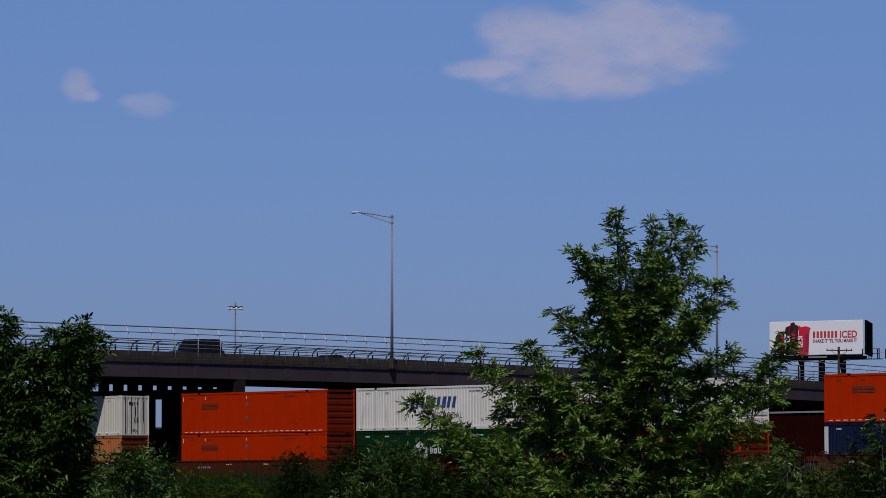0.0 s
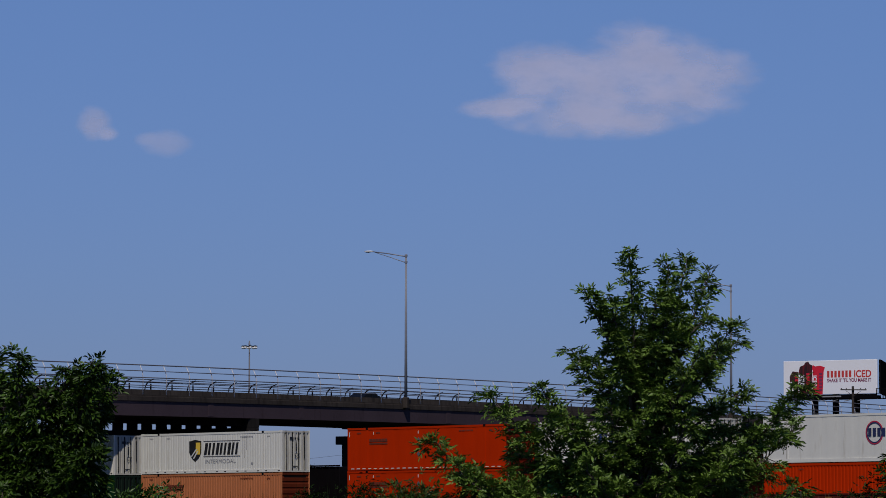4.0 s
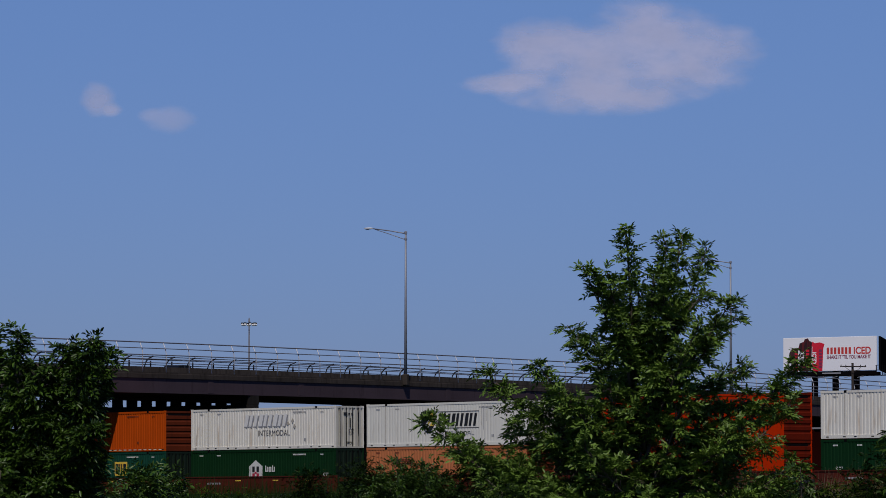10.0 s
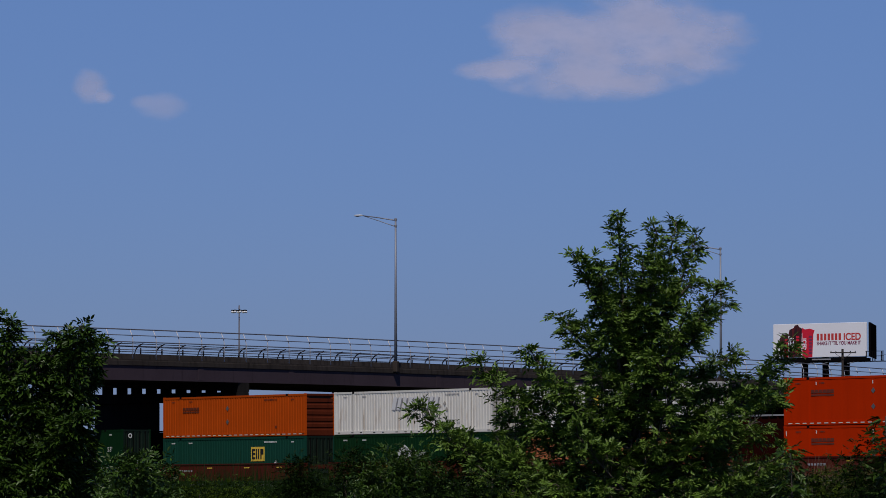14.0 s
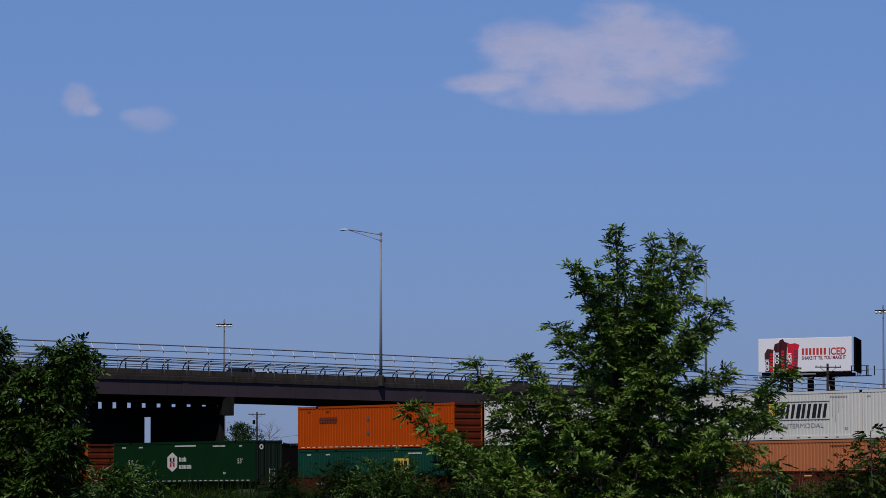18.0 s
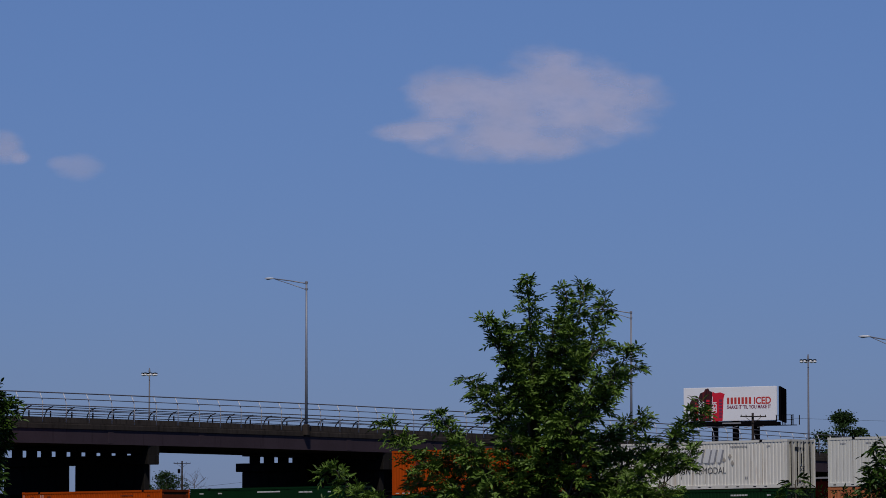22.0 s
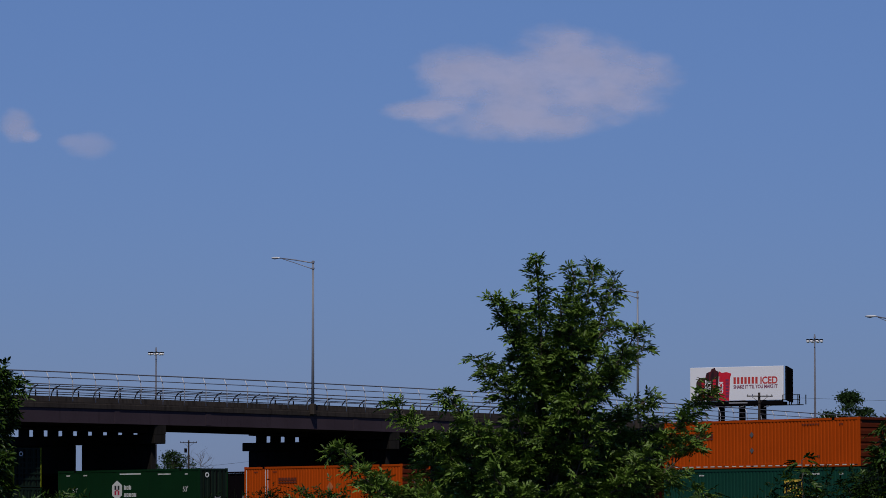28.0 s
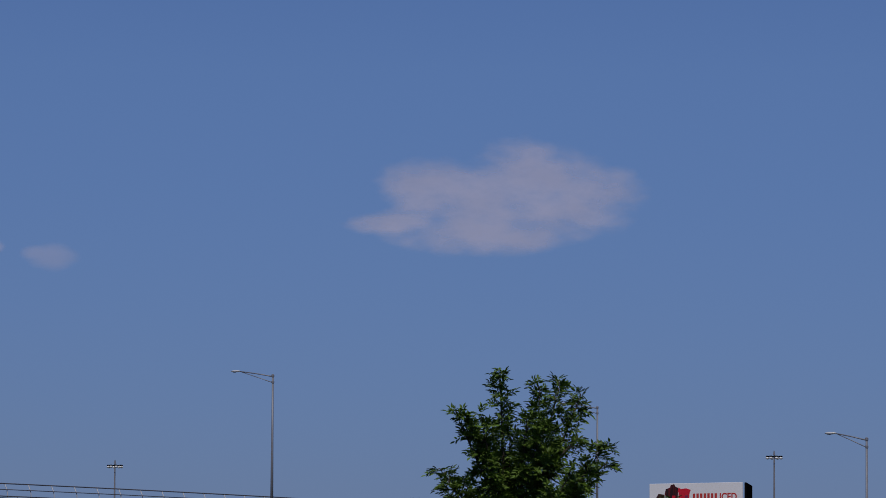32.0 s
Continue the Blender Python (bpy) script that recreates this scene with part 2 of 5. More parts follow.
def plate(outline, y0, y1):
    """A flat plate in the x-z plane from y0 to y1."""
    bm = bmesh.new()
    a = [bm.verts.new((x, y0, z)) for x, z in outline]
    b = [bm.verts.new((x, y1, z)) for x, z in outline]
    bm.faces.new(a)
    bm.faces.new(b[::-1])
    for i in range(len(a)):
        j = (i + 1) % len(a)
        bm.faces.new((a[j], a[i], b[i], b[j]))
    bmesh.ops.recalc_face_normals(bm, faces=bm.faces[:])
    return bm


def tube(bm, points, radii, sides=8):
    """A tapering tube along points."""
    rings = []
    for i, p in enumerate(points):
        p = Vector(p)
        d = (Vector(points[min(i + 1, len(points) - 1)]) - Vector(points[max(i - 1, 0)])).normalized()
        u = d.orthogonal().normalized() if abs(d.z) > 0.99 else d.cross(Vector((0, 0, 1))).normalized()
        w = d.cross(u)
        r = radii[i] if hasattr(radii, "__len__") else radii
        rings.append([bm.verts.new(p + r * (math.cos(k * math.tau / sides) * u + math.sin(k * math.tau / sides) * w)) for k in range(sides)])
    for a, b in zip(rings, rings[1:]):
        for k in range(sides):
            bm.faces.new((a[k], a[(k + 1) % sides], b[(k + 1) % sides], b[k]))
    bm.faces.new(rings[0][::-1])
    bm.faces.new(rings[-1])
    return bm


def finish(name, bm, material, smooth=False):
    me = bpy.data.meshes.new(name)
    bm.normal_update()
    bm.to_mesh(me)
    bm.free()
    if material:
        me.materials.append(material)
    if smooth:
        me.shade_smooth()
    return me


def part(name, bm, material, parent, label="", at=None, smooth=False):
    ob = new(name, bm if isinstance(bm, bpy.types.Mesh) else finish(name, bm, material, smooth))
    ob.parent = parent
    if at:
        ob.matrix_basis = at
    return tagged(ob, label)


def thing(name, label, category, at=None, group="", kind=""):
    ob = new(name)
    ob.empty_display_size = 0.3
    if at:
        ob.matrix_basis = at
    return tagged(ob, label, category, group, kind)


def solid(name, bm, material, label, category, at=None, group="", kind="", smooth=False):
    ob = new(name, finish(name, bm, material, smooth))
    if at:
        ob.matrix_basis = at
    return tagged(ob, label, category, group, kind)


def words(text, size, material, parent, at, name="lettering", shear=0.0, width=None, bold=0.0):
    """Lettering as a mesh, flat in its own x-y plane."""
    cu = bpy.data.curves.new(name, "FONT")
    cu.body, cu.size, cu.extrude, cu.shear, cu.offset = text, size, 0.004, shear, bold * size
    tmp = bpy.data.objects.new(name, cu)
    me = bpy.data.meshes.new_from_object(tmp)
    bpy.data.objects.remove(tmp)
    if width:
        xs = [v.co.x for v in me.vertices]
        k = width / (max(xs) - min(xs))
        for v in me.vertices:
            v.co.x = (v.co.x - min(xs)) * k
    me.materials.append(material)
    return part(name, me, None, parent, at=at)


def raw_mesh(name, verts, tris, material):
    me = bpy.data.meshes.new(name)
    me.vertices.add(len(verts))
    me.vertices.foreach_set("co", np.asarray(verts, np.float32).ravel())
    n = len(tris)
    me.loops.add(3 * n)
    me.loops.foreach_set("vertex_index", np.asarray(tris, np.int32).ravel())
    me.polygons.add(n)
    me.polygons.foreach_set("loop_start", np.arange(0, 3 * n, 3, dtype=np.int32))
    me.update(calc_edges=True)
    me.materials.append(material)
    return me


# ---------------- plan ----------------
TURN, TRACK_Y = 48.45, 282.5                       # the track comes out of the distance to the right
TC, TS = math.cos(radians(TURN)), math.sin(radians(TURN))
GRADE = 0.0072
ROAD_X, ROAD_Y = -22.7, 312.0                      # near edge of the overpass
RU = Vector((0.5226, 0.8526, 0)).normalized()
RV = Vector((-RU.y, RU.x, 0))                      # across the overpass, away from the camera


def on_track(a, w, z):
    return pose(TC * a + TS * w, TRACK_Y - TS * a + TC * w, z, 0, -math.degrees(math.atan(GRADE)), -TURN)


def road_z(b):
    return 8.97 - 6.5e-5 * min(abs(b - 27), 170.0) ** 2            # underside of the deck's edge


def on_road(b, v, z):
    p = Vector((ROAD_X, ROAD_Y, 0)) + b * RU + v * RV
    return Vector((p.x, p.y, z))


# ---------------- ground, sky and track ----------------
def build_ground():
    bm = bmesh.new()
    xs = [-4500, -1500, -500, -200, -80, -40, -20, 0, 20, 40, 80, 200, 500, 1500, 4500]
    ys = [-400, -60, 0, 15, 30, 45, 60, 80, 110, 150, 200, 260, 330, 450, 700, 1200, 2500, 4600]
    grid = [[bm.verts.new((x, y, 0.12 * noise.noise(Vector((x * 0.07, y * 0.05, 3))) if abs(x) < 100 and y < 260 else 0.0)) for x in xs] for y in ys]
    for r0, r1 in zip(grid, grid[1:]):
        for i in range(len(xs) - 1):
            bm.faces.new((r0[i], r0[i + 1], r1[i + 1], r1[i]))
    solid("ground", bm, M["ground"], "rough green meadow ground below the railway", "ground", kind="structure", smooth=True)
    bm = bmesh.new()
    prof = [(-3.4, -0.35), (-1.9, 0.08), (1.9 + 2.6, 0.08), (6.0, -0.35)]
    ends = [[bm.verts.new((a, w, z)) for w, z in prof] for a in (-170, -120, -80, -40, 0, 40, 80, 120)]
    for p, q in zip(ends, ends[1:]):
        for i in range(3):
            bm.faces.new((p[i], p[i + 1], q[i + 1], q[i]))
    bed = solid("trackbed", bm, M["ballast"], "grey crushed stone trackbed under the rails", "trackbed", on_track(0, 0, 0.2), kind="structure")
    for w in (0.58, 2.015):
        bm = boxes((-170, 120, w - 0.035, w + 0.035, 0.17, 0.21), (-170, 120, w - 0.01, w + 0.01, 0.07, 0.17), (-170, 120, w - 0.07, w + 0.07, 0.05, 0.07))
        part("rail", bm, M["rail"], bed, "worn steel rail")


build_ground()


def cloud_material(name, seed, dense):
    m = bpy.data.materials.new(name)
    m.use_nodes = True
    n, l = m.node_tree.nodes, m.node_tree.links
    n.clear()
    co = n.new("ShaderNodeTexCoord")
    mp = n.new("ShaderNodeMapping")
    mp.inputs["Location"].default_value = (seed, seed * 0.7, 0)
    mp.inputs["Scale"].default_value = (0.016, 0.030, 0.03)
    l.new(co.outputs["Object"], mp.inputs[0])
    nz = n.new("ShaderNodeTexNoise")
    nz.inputs["Scale"].default_value, nz.inputs["Detail"].default_value, nz.inputs["Roughness"].default_value = 1.0, 7, 0.55
    l.new(mp.outputs[0], nz.inputs["Vector"])
    at = n.new("ShaderNodeAttribute")
    at.attribute_name = "thickness"
    sm = n.new("ShaderNodeMath")
    sm.operation = "MULTIPLY_ADD"
    l.new(nz.outputs[0], sm.inputs[0])
    sm.inputs[1].default_value = 1.9
    l.new(at.outputs["Fac"], sm.inputs[2])
    rg = n.new("ShaderNodeMapRange")
    rg.interpolation_type = "SMOOTHSTEP"
    rg.inputs[1].default_value, rg.inputs[2].default_value, rg.inputs[4].default_value = 0.85, 2.05, dense
    l.new(sm.outputs[0], rg.inputs[0])
    df, tr, mx, ou = n.new("ShaderNodeBsdfDiffuse"), n.new("ShaderNodeBsdfTransparent"), n.new("ShaderNodeMixShader"), n.new("ShaderNodeOutputMaterial")
    df.inputs[0].default_value = (0.82, 0.70, 0.75, 1)
    l.new(rg.outputs[0], mx.inputs[0])
    l.new(tr.outputs[0], mx.inputs[1])
    l.new(df.outputs[0], mx.inputs[2])
    l.new(mx.outputs[0], ou.inputs[0])
    return m


FAR = 4300.0


def build_cloud(az, el, wide, high, lobes, seed, dense, label):
    """A thin bank of vapour, far off; thickness falls away from its lobes."""
    nx, ny = 60, 34
    bm = bmesh.new()
    vs = []
    for j in range(ny + 1):
        for i in range(nx + 1):
            x, y = (i / nx - 0.5) * wide, (j / ny - 0.5) * high
            vs.append(bm.verts.new((x, y, 2.0 * noise.noise(Vector((x * 0.02, y * 0.03, seed))))))
    for j in range(ny):
        for i in range(nx):
            k = j * (nx + 1) + i
            bm.faces.new((vs[k], vs[k + 1], vs[k + nx + 2], vs[k + nx + 1]))
    me = finish("cloud", bm, cloud_material("thin cloud", seed, dense), True)
    att = me.attributes.new("thickness", "FLOAT", "POINT")
    val = []
    for v in me.vertices:
        x, y = v.co.x / wide, v.co.y / high
        d = max(1 - ((x - cx) / rx) ** 2 - ((y - cy) / ry) ** 2 for cx, cy, rx, ry in lobes)
        val.append(max(-1.0, d))
    att.data.foreach_set("value", val)
    ob = new("cloud", me)
    ob.matrix_basis = cloud_pose(az, el)
    ob.visible_shadow = False
    return tagged(ob, label, "cloud", "thin white clouds")


def cloud_pose(az, el):
    return pose(math.sin(az) * FAR, math.cos(az) * FAR, EYE[2] + el * FAR, 90, 0, -math.degrees(az))


K = 1 / 7459.0
clouds = [
    (build_cloud(276 * K, 734 * K, 400, 190, ((0.05, 0.0, 0.29, 0.26), (0.10, 0.08, 0.22, 0.26), (0.21, 0.03, 0.20, 0.21), (-0.13, 0.07, 0.17, 0.18), (-0.25, -0.12, 0.15, 0.07), (-0.03, -0.18, 0.26, 0.12)), 5.0, 0.46, "broad soft white cloud drifting slowly in blue sky"), 276 * K, 734 * K),
    (build_cloud(-629 * K, 663 * K, 80, 70, ((0.0, 0.0, 0.26, 0.26), (0.14, -0.12, 0.18, 0.14)), 11.0, 0.36, "small faint puff of white cloud in blue sky"), -629 * K, 663 * K),
    (build_cloud(-500 * K, 628 * K, 70, 45, ((0.0, 0.0, 0.42, 0.34), (-0.25, 0.1, 0.25, 0.2)), 19.0, 0.22, "faint pinkish wisp of cloud in blue sky"), -500 * K, 628 * K),
]

# ---------------- the overpass ----------------
DECK_W, GIRDER_DOWN = 18.2, 1.17
BENT = Vector((-TC, TS, 0))                          # the bents stand along the track


def sweep(profile, b0, b1, step=6.0):
    """A closed profile of (v, height above the deck's edge) carried along the road."""
    bm = bmesh.new()
    n = max(1, round((b1 - b0) / step))
    rings = []
    for i in range(n + 1):
        b = b0 + (b1 - b0) * i / n
        rings.append([bm.verts.new(on_road(b, v, road_z(b) + z)) for v, z in profile])
    m = len(profile)
    for p, q in zip(rings, rings[1:]):
        for k in range(m):
            bm.faces.new((p[k], p[(k + 1) % m], q[(k + 1) % m], q[k]))
    bm.faces.new(rings[0][::-1])
    bm.faces.new(rings[-1])
    bmesh.ops.recalc_face_normals(bm, faces=bm.faces[:])
    return bm


B0, B1 = -690.0, 570.0
F0, F1 = -75.0, 225.0


def build_overpass():
    top = thing("overpass", "long road overpass with plum-grey girders and concrete edge", "bridge")
    part("deck", sweep([(0.40, -0.30), (DECK_W - 0.30, -0.30), (DECK_W - 0.30, -0.07), (0.40, -0.07)], B0, B1), M["concrete"], top)
    part("roadway", sweep([(1.92, -0.066), (DECK_W - 0.5, -0.066), (DECK_W - 0.5, -0.04), (1.92, -0.04)], B0, B1), M["asphalt"], top, "grey asphalt roadway")
    part("deck_edge", sweep([(0.0, -0.06), (1.5, -0.06), (1.5, 0.36), (0.05, 0.40), (0.05, 0.28), (0.0, 0.26)], B0, B1), M["kerb"], top, "stained concrete deck edge with a walkway")
    for v0 in (1.55, DECK_W - 0.42):
        part("parapet", sweep([(v0, -0.06), (v0 + 0.36, -0.06), (v0 + 0.36, 0.3), (v0 + 0.28, 0.84), (v0 + 0.04, 0.84), (v0, 0.42)], B0, B1), M["concrete"], top, "stained concrete parapet")
    for i in range(10):
        v, d = 0.28 + i * (DECK_W - 1.03) / 9, GIRDER_DOWN
        f = 0.22
        if i == 0:                                   # the outer girder sits close under the deck's edge
            v, f = 0.11, 0.09
        prof = [(v - f, -d), (v + f, -d), (v + f, -d + 0.05), (v + 0.02, -d + 0.05), (v + 0.02, -0.05), (v + f, -0.05), (v + f, 0.0), (v - f, 0.0), (v - f, -0.05), (v - 0.02, -0.05), (v - 0.02, -d + 0.05), (v - f, -d + 0.05)]
        g = part("girder", sweep(prof, B0, B1), M["girder"], top)
        if i == 0:                                   # splice plates on the outer girder
            for b in (8.6, 21.0, 43.0, 56.0, 78.0, 91.0):
                p = on_road(b, v - 0.035, road_z(b) - d / 2)
                part("splice_plate", boxes((-0.35, 0.35, -0.012, 0.012, -d / 2 + 0.08, d / 2 - 0.08)), M["girder"], g, at=Matrix.Translation(p) @ pose(0, 0, 0, 0, 0, math.degrees(math.atan2(RU.y, RU.x))))
    for b0, b1 in ((50.6, 82.6), (85.6, 117.5), (120.5, 152.4)):      # dark walls added to close the spans past the second bent, which look black
        part("added_span_wall", sweep([(9.0, -8.4), (9.5, -8.4), (9.5, -GIRDER_DOWN - 0.02), (9.0, -GIRDER_DOWN - 0.02)], b0, b1), M["pier"], top, "dark wall added to close the span")
    for b in [14.3 + 34.9 * k for k in range(-20, 16)]:
        p = on_road(b, 0.3, 0)
        at = Matrix.Translation(p) @ pose(0, 0, 0, 0, 0, math.degrees(math.atan2(BENT.y, BENT.x)))
        zg = road_z(b) - GIRDER_DOWN
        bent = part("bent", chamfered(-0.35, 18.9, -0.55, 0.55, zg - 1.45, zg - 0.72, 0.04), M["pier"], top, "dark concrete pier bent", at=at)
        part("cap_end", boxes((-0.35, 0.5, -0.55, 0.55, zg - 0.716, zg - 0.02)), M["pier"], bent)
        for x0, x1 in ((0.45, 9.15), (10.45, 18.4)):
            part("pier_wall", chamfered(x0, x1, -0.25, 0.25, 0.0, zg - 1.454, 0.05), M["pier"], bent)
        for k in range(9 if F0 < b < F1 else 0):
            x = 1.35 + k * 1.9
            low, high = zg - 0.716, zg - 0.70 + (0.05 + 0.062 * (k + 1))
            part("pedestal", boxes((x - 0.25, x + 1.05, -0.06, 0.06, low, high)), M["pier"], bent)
        bm = plate([(0.55, zg - 0.66), (18.6, zg - 0.10), (18.6, zg + 0.02), (0.55, zg + 0.02)], -0.05, 0.05)
        part("crossbeam", bm, M["girder"], bent)
    return top


build_overpass()


def build_fences():
    turn = math.degrees(math.atan2(RU.y, RU.x))
    fence = thing("bridge_fence", "grey steel fence with curved tops along the overpass edge", "fence", group="overpass fences")
    bm = tube(bmesh.new(), [(0, 0, 0.38), (0, 0, 1.78), (0, 0.08, 2.17), (0, 0.30, 2.62)], 0.036, 6)
    post = finish("post", bm, M["fence_post"], True)
    n0, n1 = -24, 70
    for i in range(n0, n1):
        b = -0.15 + 2.985 * i
        p = on_road(b, 0.12, road_z(b))
        part("post", post, None, fence, at=Matrix.Translation(p) @ pose(0, 0, 0, 0, 0, turn))
    for v, z, r in ((0.40, 2.60, 0.05), (0.135, 2.15, 0.036), (0.12, 1.66, 0.045), (0.12, 1.36, 0.035), (0.12, 1.08, 0.035)):
        bm = tube(bmesh.new(), [on_road(b, v, road_z(b) + z) for b in range(int(F0), int(F1), 6)], r, 6)
        part("rail", bm, M["rail_paint"], fence, smooth=True)
    back = thing("bridge_fence", "low steel railing with bowed posts on the far overpass edge", "fence", group="overpass fences")
    bm = tube(bmesh.new(), [(0, 0, 0.78), (0, 0.0, 1.5), (0.0, -0.10, 1.85), (0.0, -0.36, 2.15), (0, -0.85, 2.34)], 0.055, 6)
    post = finish("post", bm, M["far_rail"], True)
    for i in range(-24, 70):
        b = 1.1 + 2.985 * i
        p = on_road(b, DECK_W - 0.2, road_z(b))
        part("post", post, None, back, at=Matrix.Translation(p) @ pose(0, 0, 0, 0, 0, turn))
    stub = finish("short_post", boxes((-0.05, 0.05, -0.04, 0.04, 0.78, 2.0)), M["far_rail"])
    for i in range(-24, 70):
        b = 1.75 + 2.985 * i
        part("short_post", stub, None, back, at=Matrix.Translation(on_road(b, DECK_W - 0.34, road_z(b))) @ pose(0, 0, 0, 0, 0, turn))
    for v, z in ((0, 1.35), (-0.05, 1.68), (-0.30, 2.08), (-0.75, 2.30)):
        bm = tube(bmesh.new(), [on_road(b, DECK_W - 0.2 + v, road_z(b) + z) for b in range(int(F0), int(F1), 6)], 0.035, 6)
        part("rail", bm, M["far_rail"], back, smooth=True)


build_fences()


def build_lamp(at, tall, arm, label):
    lamp = thing("street_lamp", label, "street lamp", at, group="street lamps")
    part("base", chamfered(-0.22, 0.22, -0.22, 0.22, 0, 0.9, 0.05), M["kerb"], lamp, "concrete pole base")
    part("pole", tube(bmesh.new(), [(0, 0, 0.5), (0, 0, tall * 0.5), (0, 0, tall)], [0.13, 0.10, 0.075], 10), M["steel"], lamp, smooth=True)
    part("bracket", tube(bmesh.new(), [(0, 0, tall - 0.10), (0, arm * 0.5, tall + 0.18), (0, arm, tall + 0.40)], [0.05, 0.045, 0.04], 8), M["steel"], lamp, smooth=True)
    part("brace", tube(bmesh.new(), [(0, 0, tall - 0.60), (0, arm * 0.5, tall - 0.08), (0, arm * 0.92, tall + 0.33)], [0.035, 0.03, 0.025], 8), M["steel"], lamp, smooth=True)
    part("collar", tube(bmesh.new(), [(0, 0, tall - 0.62), (0, 0, tall - 0.48)], 0.12, 10), M["steel"], lamp)
    part("cap", tube(bmesh.new(), [(0, 0, tall - 0.12), (0, 0, tall + 0.05), (0, 0, tall + 0.10)], [0.12, 0.12, 0.04], 10), M["steel"], lamp)
    bm = bmesh.new()
    bmesh.ops.create_uvsphere(bm, u_segments=12, v_segments=8, radius=1, matrix=Matrix.Translation((0, arm + 0.35, tall + 0.42)) @ Matrix.Diagonal((0.15, 0.45, 0.085, 1)))
    head = part("lamp_head", bm, M["lens"], lamp, "pale grey cobra lamp head", smooth=True)
    bm = bmesh.new()
    bmesh.ops.create_uvsphere(bm, u_segments=12, v_segments=6, radius=1, matrix=Matrix.Translation((0, arm + 0.45, tall + 0.37)) @ Matrix.Diagonal((0.11, 0.20, 0.07, 1)))
    part("lens", bm, M["lens"], head, smooth=True)
    return lamp


LAMP_TURN = math.degrees(math.atan2(RU.y, RU.x))
for b in (36.0, 92.7):
    build_lamp(Matrix.Translation(on_road(b, -0.15, road_z(b))) @ pose(0, 0, 0, 0, 0, LAMP_TURN), 12.45 if b < 50 else 12.75, 3.25, "tall grey steel street lamp on the overpass parapet")
build_lamp(pose(0.1304 * 290, 290, 0, 0, 0, LAMP_TURN + 4), 14.3, 2.3, "tall grey steel street lamp beside the railway")


def build_mast(x, y, tall, label):
    mast = thing("light_mast", label, "light mast", pose(x, y, 0), group="high light masts")
    part("pole", tube(bmesh.new(), [(0, 0, 0), (0, 0, tall)], [0.34, 0.14], 10), M["rail_paint"], mast, smooth=True)
    part("ring", tube(bmesh.new(), [(1.35 * math.cos(k * math.tau / 16), 1.35 * math.sin(k * math.tau / 16), tall - 0.3) for k in range(17)], 0.07, 6), M["dark_steel"], mast)
    part("finial", tube(bmesh.new(), [(0, 0, tall), (0, 0, tall + 0.9)], [0.25, 0.1], 8), M["steel"], mast)
    for k in range(8):
        a = k * math.tau / 8 + 0.2
        c, s = math.cos(a), math.sin(a)
        light = part("floodlight", chamfered(-0.26, 0.26, -0.26, 0.26, 0.06, 0.34, 0.08), M["dark_steel"], mast, "dark floodlight housing", pose(1.5 * c, 1.5 * s, tall - 0.5, 0, 0, math.degrees(a)))
        bm = bmesh.new()
        bmesh.ops.create_uvsphere(bm, u_segments=10, v_segments=6, radius=0.33, matrix=Matrix.Translation((0, 0, -0.12)) @ Matrix.Diagonal((1, 1, 0.85, 1)))
        part("glass", bm, M["flood"], light, "white floodlight glass", smooth=True)
        part("spoke", tube(bmesh.new(), [(0, 0, tall - 0.3), (1.35 * c, 1.35 * s, tall - 0.3)], 0.06, 6), M["steel"], mast)


build_mast(-0.04813 * 930, 930, 35.4, "tall far light mast with a ring of floodlights")
build_mast(0.10832 * 860, 860, 35.6, "tall light mast with a ring of floodlights behind trees")


